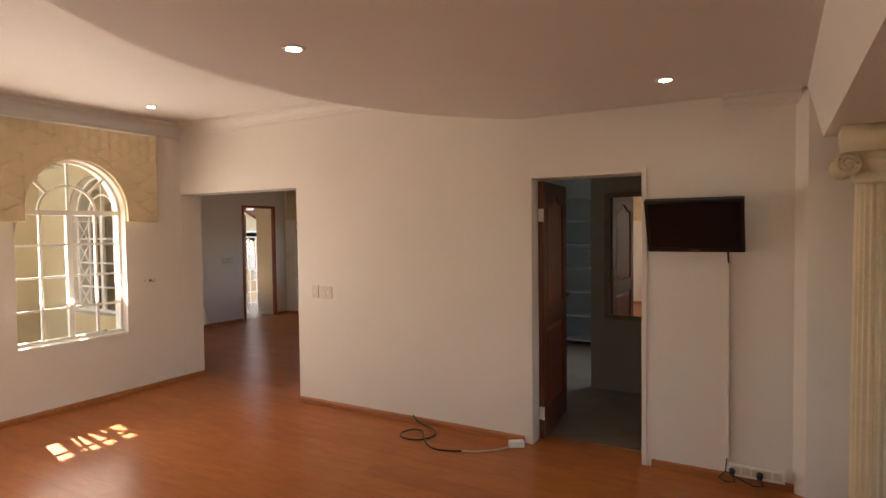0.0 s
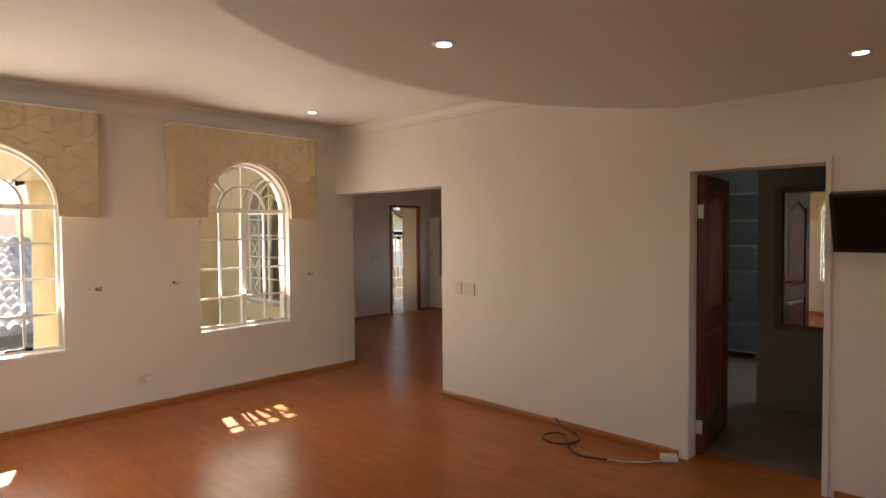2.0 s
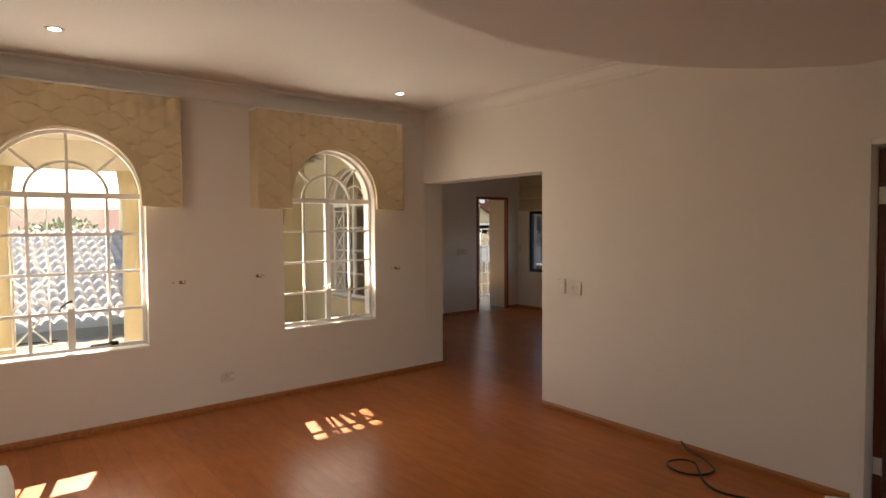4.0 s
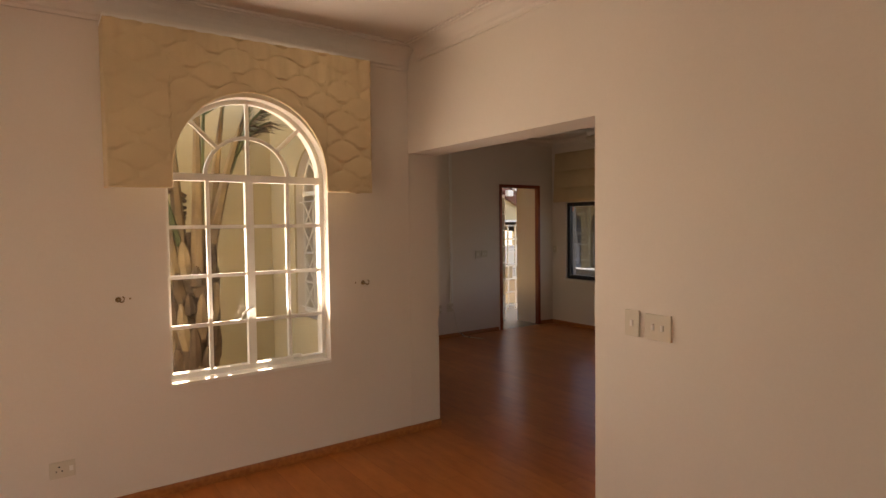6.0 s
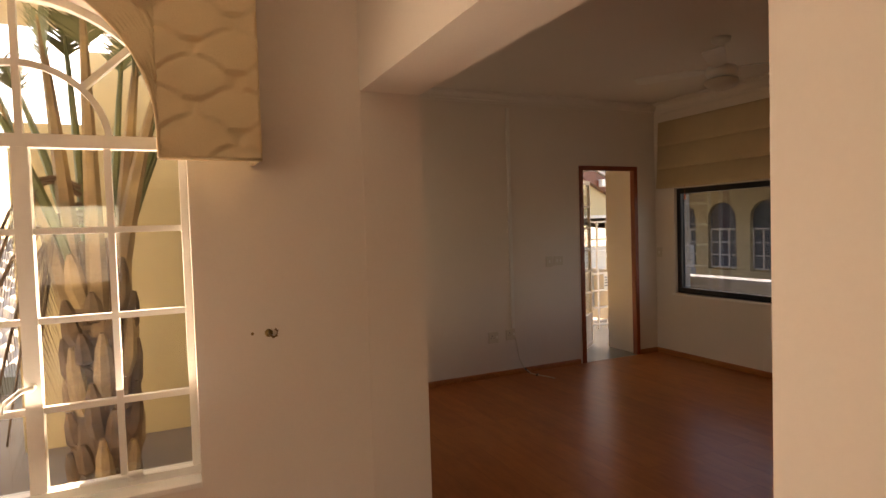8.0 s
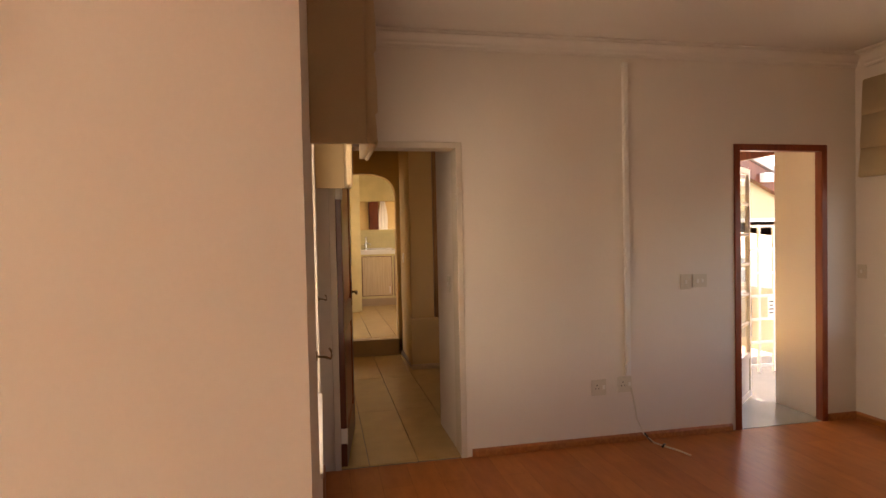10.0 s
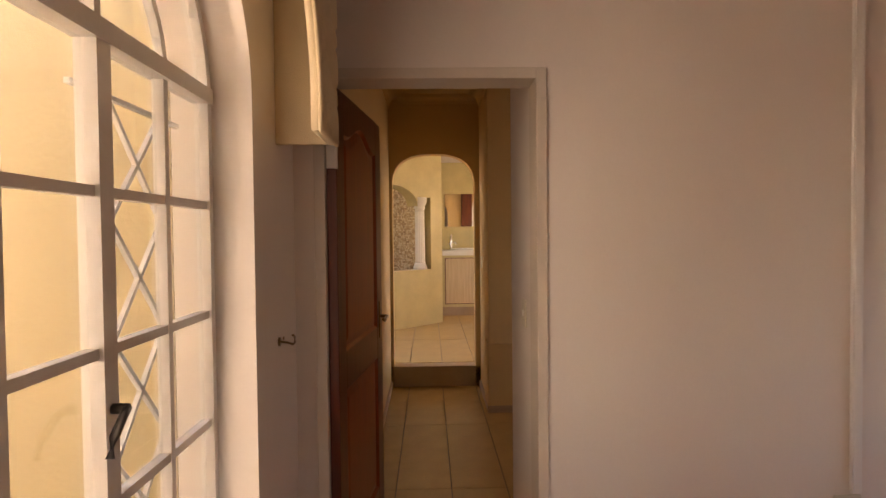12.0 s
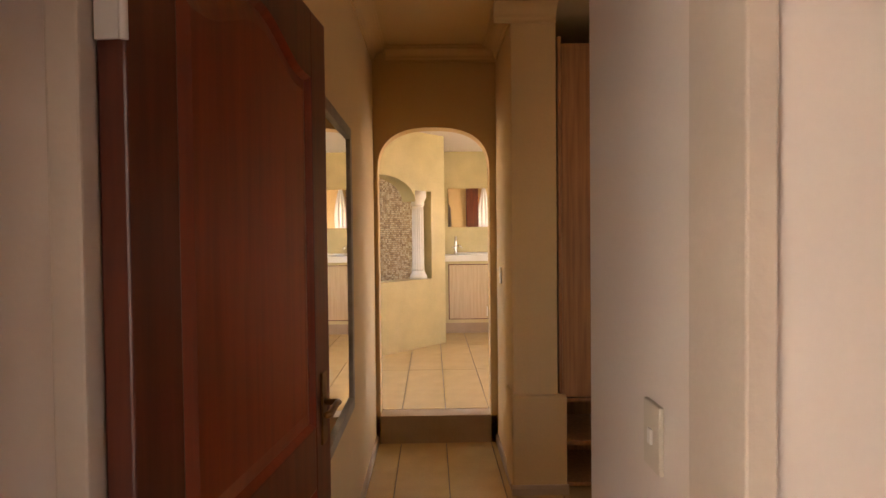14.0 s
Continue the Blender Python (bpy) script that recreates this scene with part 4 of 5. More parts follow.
cornice("cornice_8", (XF - 0.15, 4.135), (XA, 4.135), (0, 1), CEIL, 0.1, 0.1, M_CREAM)
cornice("cornice_9", (XA, 4.235), (XA, 5.03), (1, 0), CEIL, 0.1, 0.1, M_CREAM)
setting("wall_pier", one_box(XA + 0.001, -10.74, 5.035, 5.30, FZ, CEIL), M_CREAM, "cream painted pier beside the closet", "wall")
bm = one_box(-10.98, -10.69, 5.02, 5.345, FZ, 0.545)
setting("wall_plinth", bm, M_CREAM, "low cream painted plinth at the foot of the pier", "wall", bevel=0.012)
cornice("cornice_10", (-10.74, 4.935), (-10.74, 5.30), (1, 0), CEIL, 0.1, 0.12, M_CREAM)
cornice("cornice_11", (XA + 0.1, 5.035), (-10.741, 5.035), (0, -1), CEIL, 0.1, 0.12, M_CREAM)
M_TSK = material("tile_skirting", (0.42, 0.30, 0.19), 0.4, vary=0.15)
baseboard("baseboard_9", (XF - 0.15, 4.135), (XA, 4.135), (0, 1), M_TSK, 0.07, "beige tile skirting")
baseboard("baseboard_10", (-10.69, 5.015), (-10.69, 5.35), (1, 0), M_TSK, 0.07, "beige tile skirting")
baseboard("baseboard_11", (-10.74, 5.035), (XA, 5.035), (0, -1), M_TSK, 0.07, "beige tile skirting")
framed_mirror((-9.78, 4.135, 0), 180, 0.95, 0.64, 2.03, "tall mirror in a scalloped worn frame", True)
wall_plate("light_switch", (-8.315, 4.953, 1.138), 0, 0.075, 0.12, "ivory light switch inside the doorway", 1)
wall_plate("light_switch", (-11.3, 5.035, 1.22), 0, 0.07, 0.11, "ivory light switch beside the archway", 1)
downlight(-9.6, 4.6, CEIL, False, "small round unlit downlight set in the ceiling")

M_WARD = wood("wardrobe_wood", (0.40, 0.20, 0.075), (0.27, 0.12, 0.045), 2, 0.4)
ward = thing("wardrobe", (-10.74, 5.31, FZ + 0.014), "orange-brown wooden wardrobe with open shelves below", "wardrobe")
part("back_panel", one_box(-0.55, -0.53, 0, 1.5, 0.001, 2.7), M_WARD, ward)
part("side_panel", one_box(-0.53, 0, 0, 0.02, 0.001, 2.7), M_WARD, ward)
part("side_panel", one_box(-0.53, 0, 1.48, 1.5, 0.001, 2.7), M_WARD, ward)
for z in (0.02, 0.27, 0.53):
    part("shelf", one_box(-0.53, -0.005, 0.02, 1.48, z, z + 0.022), M_WARD, ward)
part("door", one_box(-0.02, 0.0, 0.022, 0.74, 0.56, 2.66), M_WARD, ward, bevel=0.003)
part("door", one_box(-0.02, 0.0, 0.745, 1.478, 0.56, 2.66), M_WARD, ward, bevel=0.003)

# ---- bathroom ----
ZB = 0.165
XV = -15.2
setting("floor_bath", one_box(XV - 0.7, XA, 2.6, 7.0, -0.1, ZB - 0.004), M_GROUT, "dark grout bed of the bathroom tiles", "floor")
setting("floor_step", one_box(XA - 0.155, XA + 0.012, 4.166, 4.984, FZ, ZB + 0.003), M_TSK, "brown tiled step at the archway", "step", bevel=0.004)
setting("wall_bath_west", one_box(XV - 0.75, XV - 0.6, 2.45, 7.1, 0, 3.0), M_BATH, "beige tiled bathroom wall")
# The openings in the side walls are unseen, added for the fill lamps.
setting("wall_bath_south", wall_bm("x", 2.45, 2.6, XV - 0.6, XA - 0.15, 0, 3.0, [(-13.3, -12.2, 1.0, 2.3, 0, 2)]), M_BATH, "beige tiled bathroom wall")
setting("wall_bath_north", wall_bm("x", 7.0, 7.12, XV - 0.6, XA - 0.151, 0, 3.0, [(-14.6, -12.4, 1.0, 2.3, 0, 2)]), M_BATH, "beige tiled bathroom wall")
setting("wall_bath_east", one_box(XA - 0.15, XA - 0.02, 2.45, 3.979, 0, 3.0), M_BATH, "beige tiled bathroom wall")
setting("ceiling_bath", one_box(XV - 0.75, XA - 0.15, 2.45, 7.12, 2.72, 2.86), M_CEIL, "white bathroom ceiling", "ceiling")
# angled shower screen wall with an arched niche: local u along it, v its thickness
PA, PB = Vector((-13.05, 3.33)), Vector((-14.50, 4.72))
way = (PB - PA).normalized()
ang = math.degrees(math.atan2(way.y, way.x))
L = (PB - PA).length
bm = wall_bm("x", 0.0, 0.22, 0, L, ZB, 2.72, [(0.50, 1.50, 0.98, 1.90, 0.28, 2), (1.50, 1.77, 0.98, 2.03, 0, 2)])
ob = setting("wall_shower", bm, M_BATH, "beige tiled angled shower wall with an arched opening")
ob.matrix_basis = pose(PA.x, PA.y, 0, 0, 0, ang)
fl = thing("shower_column", (*(PA + way * 1.65), 0), "small white fluted column standing in the shower opening", "column", "", ang)
bm = bmesh.new()
lathe(bm, [(0.105, 0.981), (0.105, 1.01), (0.085, 1.05), (0.075, 1.08)], 32, (0, 0.11))
part("base", bm, M_TRIM, fl, "", True)
bm = bmesh.new()
lathe(bm, [(0.074, 1.08), (0.073, 1.1), (0.068, 1.8), (0.067, 1.85)], 96, (0, 0.11), 16, 0.14, (1.09, 1.81))
part("shaft", bm, M_TRIM, fl, "", True)
bm = bmesh.new()
lathe(bm, [(0.067, 1.85), (0.08, 1.87), (0.075, 1.9), (0.10, 1.95), (0.105, 1.965), (0.105, 2.04)], 32, (0, 0.11))
part("capital", bm, M_TRIM, fl, "", True)
# mosaic behind the opening
M_MOS = material("mosaic_tile", (0.52, 0.38, 0.24), 0.35, vary=0.5, scale=60, bump=0)
mos = new("wall_mosaic")
tagged(mos, "brown and cream mosaic tiled shower wall", "wall", "", "structure")
mos.matrix_basis = pose(PA.x, PA.y, 0, 0, 0, ang)
bm = one_box(-0.3, 2.88, 0.95, 1.05, ZB, 2.6)
part("backing", bm, M_GROUT, mos)
cols_m = [material("mosaic_%s" % n, c, 0.3, vary=0.1, bump=0) for n, c in (("cream", (0.70, 0.60, 0.42)), ("tan", (0.50, 0.36, 0.21)), ("brown", (0.36, 0.24, 0.14)), ("beige", (0.60, 0.48, 0.31)))]
me_all = bpy.data.meshes.new("mosaic")
vs, fs, mi = [], [], []
rng = random.Random(5)
px, s = 0.027, 0.0235
for i in range(66):
    for j in range(54):
        u, z = 1.06 + i * px, 0.90 + j * px
        b = len(vs)
        vs += [(u, 0.944, z), (u + s, 0.944, z), (u + s, 0.944, z + s), (u, 0.944, z + s), (u, 0.951, z), (u + s, 0.951, z), (u + s, 0.951, z + s), (u, 0.951, z + s)]
        for q in ((0, 1, 2, 3), (0, 4, 5, 1), (1, 5, 6, 2), (2, 6, 7, 3), (3, 7, 4, 0)):
            fs.append([b + k for k in q])
        mi += [rng.choice((0, 0, 1, 1, 2, 3, 3))] * 5
me_all.from_pydata(vs, [], fs)
for m in cols_m:
    me_all.materials.append(m)
me_all.polygons.foreach_set("material_index", mi)
mo = new("mosaic", me_all)
mo.parent = mos
tagged(mo, "", "", "", "stuff")

van = thing("vanity", (XV, 4.70, ZB), "pale wooden bathroom vanity with a white top", "vanity")
M_VAN = wood("limed_wood", (0.62, 0.48, 0.30), (0.52, 0.38, 0.22), 2, 0.4)
part("body", one_box(-0.55, 0, 0.0, 1.6, 0.14, 0.98), M_BATH, van, bevel=0.004)
part("plinth", one_box(-0.5, -0.012, 0.0, 1.6, 0.001, 0.139), M_TSK, van)
for a, b in ((0.09, 0.64), (0.70, 1.25)):
    d = part("door", one_box(0.001, 0.022, a, b, 0.20, 0.93), M_VAN, van, "limed wood door", bevel=0.004)
    part("shadow_gap", one_box(-0.002, 0.003, a - 0.012, b + 0.012, 0.188, 0.942), M_DOOR, van)
bm = bmesh.new()
tube(bm, [(0.022, 0.60, 0.36), (0.05, 0.60, 0.36), (0.05, 0.60, 0.24), (0.022, 0.60, 0.24)], 0.008)
part("handle", bm, M_TRIM, van, "", True)
part("top", one_box(-0.57, 0.025, -0.0, 1.62, 0.981, 1.06), M_TRIM, van, "white counter top", bevel=0.008)
bs = thing("basin", (XV - 0.26, 5.14, ZB + 1.06), "white oval wash basin let into the counter", "basin")
bm = bmesh.new()
lathe(bm, [(0.24, 0.001), (0.25, 0.02), (0.24, 0.03), (0.21, 0.022), (0.17, -0.02), (0.05, -0.05)], 32)
part("bowl", bm, M_TRIM, bs, "", True)
tap = thing("tap", (XV - 0.40, 4.90, ZB + 1.06), "chrome pillar tap beside the basin", "tap")
bm = bmesh.new()
tube(bm, [(0, 0, 0.001), (0, 0, 0.02), (0, 0, 0.16), (0, 0, 0.26)], [0.03, 0.022, 0.02, 0.018], 16)
part("pillar", bm, M_CHROME, tap, "", True)
bm = bmesh.new()
tube(bm, [(0, 0, 0.12), (0.05, 0.05, 0.13), (0.10, 0.08, 0.10)], 0.012)
part("spout", bm, M_CHROME, tap, "", True)
bm = bmesh.new()
tube(bm, [(0, 0, 0.10), (0.02, -0.06, 0.11)], 0.009)
part("lever", bm, M_CHROME, tap, "", True)
mr = thing("bathroom_mirror", (XV - 0.598, 4.72, 0), "wide frameless mirror over the vanity", "mirror")
part("glass", one_box(0, 0.012, 0.08, 1.5, 1.62, 2.18), M_MIRROR, mr)

# Dark block added in place of the dark doorway reflected in the mirror.
dark_block = thing("doorway_block", (XA - 0.151, 5.30, ZB), "tall dark block standing in for the doorway the bathroom mirror reflects", "cupboard")
part("body", one_box(-0.10, 0, 0, 0.26, 0.001, 2.36), M_DOOR, dark_block, bevel=0.004)
part("door", one_box(-0.118, -0.101, 0.012, 0.248, 0.06, 2.33), M_DOOR, dark_block, bevel=0.003)
tw = thing("towel", (XA - 0.152, 5.68, ZB), "white towel hanging from a wall hook", "towel")
bm = bmesh.new()
n = 16
rows_t = []
for k in range(n + 1):
    f = k / n
    wdt = 0.03 + 0.10 * math.sin(math.pi * min(1.0, f * 1.25) * 0.62)
    rows_t.append([bm.verts.new((-0.035 - 0.018 * math.sin(j * 1.9) - (0.03 if r else 0.0) * (1 if r else 0), -wdt + 2 * wdt * j / 10, 2.36 - 0.95 * f)) for r in (0, 1) for j in (range(11) if r == 0 else range(10, -1, -1))])
for a, b in zip(rows_t, rows_t[1:]):
    for j in range(22):
        bm.faces.new((a[j], a[(j + 1) % 22], b[(j + 1) % 22], b[j]))
bm.faces.new(rows_t[0][::-1])
bm.faces.new(rows_t[-1])
part("cloth", bm, M_TRIM, tw, "", True)
bm = bmesh.new()
tube(bm, [(-0.001, 0, 2.35), (-0.06, 0, 2.35), (-0.065, 0, 2.39)], 0.012, 8)
part("hook", bm, M_CHROME, tw, "chrome hook", True)

# ---- lobby and outside door at the far wall ----
setting("floor_lobby", one_box(-10.2, XF - 0.0, 7.11, 9.6, -0.15, FZ + 0.003), M_LOBBY, "pale glazed floor tiles of the entrance lobby")
setting("wall_lobby_right", one_box(-8.55, XF - 0.141, 7.946, 8.6, FZ, CEIL), M_WALL, "painted reveal beside the outer door")
setting("ceiling_lobby", one_box(-8.6, XF - 0.141, 7.12, 8.0, 2.2, 2.4), M_WALL, "painted soffit above the outer door", "ceiling")


def glazed_door(name, place, rz, w, h, label, mat, rows=6, cols=2, solid=0.0):
    d = thing(name, place, label, "door", "", rz)
    for a, b in ((0, 0.045), (w - 0.045, w)):
        part("stile", one_box(a, b, -0.018, 0.018, 0.01, h), mat, d, bevel=0.003)
    for z in [0.01, h - 0.05] + ([solid] if solid else []):
        part("rail", one_box(0.045, w - 0.045, -0.017, 0.017, z, z + 0.05), mat, d)
    z0 = solid + 0.05
    for k in range(1, rows):
        z = z0 + (h - 0.05 - z0) * k / rows
        part("glazing_bar", one_box(0.045, w - 0.045, -0.012, 0.012, z - 0.012, z + 0.012), mat, d)
    for k in range(1, cols):
        u = 0.045 + (w - 0.09) * k / cols
        part("glazing_bar", one_box(u - 0.012, u + 0.012, -0.0125, 0.0125, z0, h - 0.05), mat, d)
    part("pane", one_box(0.04, w - 0.04, -0.002, 0.002, z0, h - 0.04), M_GLASS, d).visible_shadow = False
    if solid:
        part("kick_panel", one_box(0.04, w - 0.04, -0.008, 0.008, 0.03, solid + 0.02), mat, d)
    return d


glazed_door("glazed_door", (-8.24, 7.2, FZ + 0.004), 129, 0.87, 2.08, "white steel glazed door standing open outside", M_TRIM, 6, 2, 0.36)
gate = thing("garden_gate", (-9.45, 8.40, FZ + 0.004), "white steel grid gate standing outside the lobby", "gate", "", 90)
for u in (0.0, 0.145, 0.325, 0.50, 0.66):
    part("upright", one_box(u - 0.014, u + 0.014, -0.012, 0.012, 0.02, 1.58), M_TRIM, gate, bevel=0.003)
for k in range(7):
    part("cross_bar", one_box(-0.014, 0.674, -0.010, 0.010, 0.08 + k * 0.245, 0.105 + k * 0.245), M_TRIM, gate)
part("notice", one_box(0.235, 0.325, -0.018, -0.0125, 0.60, 0.83), M_TRIM, gate, "small white notice plate")
for k, w in enumerate((0.05, 0.06, 0.04, 0.055)):
    part("notice_bar", one_box(0.28 - w / 2, 0.28 + w / 2, -0.0195, -0.0175, 0.64 + k * 0.04, 0.652 + k * 0.04), M_DARKM, gate)

# Eave added out of view to keep sun off the second room's floor.
eave = thing("sun_shade_eave", (-5.2, YR + 0.24, 2.5), "white eave added unseen over the black window to keep the sun out", "eave")
part("soffit", one_box(-3.0, 3.0, 0.001, 0.9, 0, 0.08), M_EXTW, eave, "", bevel=0.01)

# house across the yard
def yellow_house(place, w, h, arches, label):
    hs = thing("house", place, label, "house")
    part("wall", wall_bm("x", 0, 0.25, 0, w, -0.3, h, [(a, a + 1.0, 0.0, 1.49, 0.5, 2) for a in arches]), M_YELLOW, hs)
    part("inner_wall", one_box(0, w, 1.6, 1.8, -0.3, h), M_YELLOW, hs)
    part("eave", one_box(-0.3, w + 0.3, -3.2, 1.8, h, h + 0.12), M_EXTW, hs, "white painted veranda ceiling", bevel=0.01)
    bm = bmesh.new()
    prism(bm, [(-0.4, -3.4, h + 0.121), (-0.4, 3.5, h + 2.6), (-0.4, 3.5, h + 2.7), (-0.4, -3.4, h + 0.22)], (w + 0.8, 0, 0))
    part("roof", bm, M_ROOF, hs)
    for a in arches:
        b = a + 1.0
        wd = part("window", one_box(a, b, 0.12, 0.16, 1.15, 1.20), M_TRIM, hs)
        for k in range(4):
            u = a + 0.02 + (b - a - 0.04) * k / 3
            part("glazing_bar", one_box(u - 0.022, u + 0.022, 0.11, 0.17, 0.0, 1.15), M_TRIM, wd)
        for z in (0.02, 0.4, 0.78):
            part("glazing_bar", one_box(a, b, 0.125, 0.155, z - 0.02, z + 0.02), M_TRIM, wd)
        bm = bmesh.new()
        prism(bm, [(a + 0.005, 0.13, 0.0), (b - 0.005, 0.13, 0.0)] + [((a + b) / 2 + 0.495 * math.cos(math.pi * k / 20), 0.13, 1.49 + 0.495 * math.sin(math.pi * k / 20)) for k in range(21)], (0, 0.006, 0))
        part("pane", bm, M_DARKGLASS, wd, "dark window glass")
        vent = part("air_brick", one_box(b + 0.06, b + 0.34, -0.012, 0.05, 2.0, 2.16), M_STONE, hs)
        for k in range(3):
            for j in range(2):
                part("vent_hole", one_box(b + 0.085 + k * 0.085, b + 0.14 + k * 0.085, -0.016, -0.011, 2.025 + j * 0.062, 2.065 + j * 0.062), M_DARKM, vent)
    return hs


M_DARKGLASS = material("dark_window_glass", (0.10, 0.12, 0.15), 0.05, vary=0.2, scale=2, bump=0)
yellow_house((-20.0, 18.1, 0), 16.0, 2.38, [1.40, 2.85, 4.30, 5.75, 7.2, 8.65], "yellow plastered house wing with arched windows across the yard")
gab = thing("gable_wing", (-12.6, 0, 0), "yellow plastered gable wing with a dark timber bargeboard", "house")
bm = bmesh.new()
prism(bm, [(0, 9.0, 1.66), (0, 13.2, 1.66), (0, 13.2, 1.15), (0, 13.5, 1.15), (0, 9.0, 3.28)], (-0.2, 0, 0))
part("wall", bm, M_YELLOW, gab)
bm = bmesh.new()
prism(bm, [(0.03, 9.0, 3.26), (0.03, 13.6, 1.02), (0.03, 13.6, 1.30), (0.03, 9.0, 3.56)], (0.12, 0, 0))
part("bargeboard", bm, M_DOOR, gab, "dark stained timber bargeboard")
bm = bmesh.new()
prism(bm, [(0.2, 9.0, 3.565), (0.2, 13.65, 1.305), (0.2, 13.65, 1.40), (0.2, 9.0, 3.66)], (-2.4, 0, 0))
part("roof", bm, M_ROOF, gab)
part("lintel", one_box(-0.22, 0.02, 9.0, 13.2, 1.60, 1.659), M_EXTW, gab, "white painted window head")
part("back_wall", one_box(-0.2, -0.12, 9.0, 13.2, -0.1, 1.0), M_EXTW, gab, "white low wall under the opening")
for y in (9.6, 10.35, 11.1, 11.85):
    part("glazing_bar", one_box(-0.16, -0.13, y, y + 0.03, 1.0, 1.6), M_TRIM, gab)
fl2 = thing("flood_light", (-12.389, 11.12, 2.245), "square white flood light under the porch roof", "lamp")
part("housing", one_box(-0.06, 0.06, 0, 0.17, 0, 0.15), M_TRIM, fl2, bevel=0.01)
part("stem", one_box(-0.11, -0.061, 0.06, 0.10, 0.05, 0.10), M_DARKM, fl2)
bank = thing("planter_wall", (-11.9, 8.8, -0.12), "low white wall beside the porch, its shaded foot coloured grey", "wall")
part("wall", one_box(0, 0.2, 0, 4.2, 0.62, 1.08), M_EXTW, bank)
# The grey colour of this foot stands for shade on the wall.
part("plinth", one_box(-0.02, 0.24, 0, 4.2, 0.001, 0.619), M_GREY, bank, "foot of the wall coloured grey for shade")

pw = thing("parapet", (-12, 10.3, 0), "low white parapet wall along the yard", "wall")
part("wall", one_box(0, 12, 0, 0.22, -0.3, 0.58), M_EXTW, pw)
part("coping", one_box(-0.02, 12.02, -0.04, 0.26, 0.581, 0.64), M_EXTW, pw, "", bevel=0.01)

# ---- outside the living room windows ----
setting("terrace", one_box(-10.4, 7, -6, 19, -0.5, -0.12), M_GROUND, "pale paved terrace around the house", "terrace")
setting("wall_court_high", one_box(-8.4, -8.25, 2.5, YB - 0.266, -0.2, 3.0), M_YELLOW, "tall yellow plastered court wall", "wall")
setting("wall_court", one_box(-8.4, -8.25, 1.93, 2.499, -0.2, 2.42), M_YELLOW, "yellow plastered court wall behind the palm", "wall")
setting("wall_wing_face", wall_bm("x", YB - 0.262, YB - 0.242, -10.0, XW - 0.222, -0.2, 3.0, [(*W3, *WIN3, 2)]), M_YELLOW, "yellow plastered outside face of the wing", "wall")
setting("wall_gable", one_box(-11.60, -11.45, 2.45, YB - 0.266, -0.2, 4.1), M_YELLOW, "yellow plastered gable wall beyond the court", "wall")
# Unseen block added to shade the right part of the second window's sun patch.
setting("wall_court_pier", one_box(-8.4, -8.25, 3.46, 4.4, 3.02, 3.75), M_YELLOW, "unseen yellow block added above the court wall to trim the sun patch", "wall")
ver = thing("veranda", (-6.73, 0, 0), "cream plastered veranda with columns and a flat beam", "veranda")
part("roof_slab", one_box(-0.12, 1.35, -5.5, 1.55, 2.48, 2.60), M_VER, ver)
part("beam", one_box(-0.07, 0.07, -5.5, 1.55, 2.19, 2.479), M_VER, ver)
for y in (-3.0, -0.115, 1.07):
    bm = bmesh.new()
    lathe(bm, [(0.16, -0.119), (0.16, 0.1), (0.13, 0.14), (0.125, 1.2), (0.115, 1.7), (0.13, 1.9), (0.165, 2.19)], 24, (0, y))
    part("column", bm, M_YELLOW, ver, "", True)

part("court_roof", one_box(-0.95, 1.35, 1.555, YB - 0.265, 2.98, 3.1), M_VER, ver)
porch = thing("porch_roof", (-8.6, 6.6, 2.42), "dark timber porch roof over the outer door", "roof")
part("deck", one_box(-3.2, 0.0, 0, 3.4, 0.08, 0.14), M_DOOR, porch)
for k in range(5):
    part("rafter", one_box(-3.2, 0.0, 0.1 + k * 0.68, 0.16 + k * 0.68, -0.04, 0.079), M_DOOR, porch)
for y in (0.12, 2.85):
    part("post", one_box(-3.15, -3.05, y - 0.05, y + 0.05, -2.54, -0.041), M_DOOR, porch)

# tiled roof of the lower outbuilding
out = thing("outbuilding", (-10.4, -5.9, -2.4), "low outbuilding with a pale wavy tiled roof", "outbuilding")
part("wall", one_box(-4.6, -0.6, 0.3, 8.3, 0.0, 2.35), M_GREY, out)
# Flat dark plate put here for the shade inside the open front.
part("doorway", one_box(-0.62, -0.58, 3.4, 6.6, 0.0, 2.2), M_DARKM, out, "dark plate for the shade under the outbuilding roof")
roof = bmesh.new()
NX, NY = 78, 190
grid = []
for i in range(NX + 1):
    row = []
    for j in range(NY + 1):
        u = i / NX * 4.4
        zz = 2.45 + u * 0.33 + 0.075 * abs(math.sin(j * math.pi / 4.0)) + 0.09 * (1 - (u / 0.34) % 1.0)
        row.append(roof.verts.new((-u, j / NY * 8.6, zz)))
    grid.append(row)
for i in range(NX):
    for j in range(NY):
        roof.faces.new((grid[i][j], grid[i + 1][j], grid[i + 1][j + 1], grid[i][j + 1]))
part("roof", roof, M_ROOF, out, "pale wavy roof tiles", True)
lan = part("lantern", one_box(-0.56, -0.44, 6.9, 7.02, 1.9, 2.1), M_TRIM, out, "black and white wall lantern")
part("lantern_cap", one_box(-0.59, -0.41, 6.87, 7.05, 2.101, 2.14), M_BLACK, lan)

M_LEAF = material("green_leaf", (0.10, 0.17, 0.035), 0.6, second=(0.05, 0.10, 0.02), scale=3, bump=0)
M_DEAD = material("dry_frond", (0.20, 0.13, 0.08), 0.8, second=(0.07, 0.045, 0.03), scale=6, bump=0)
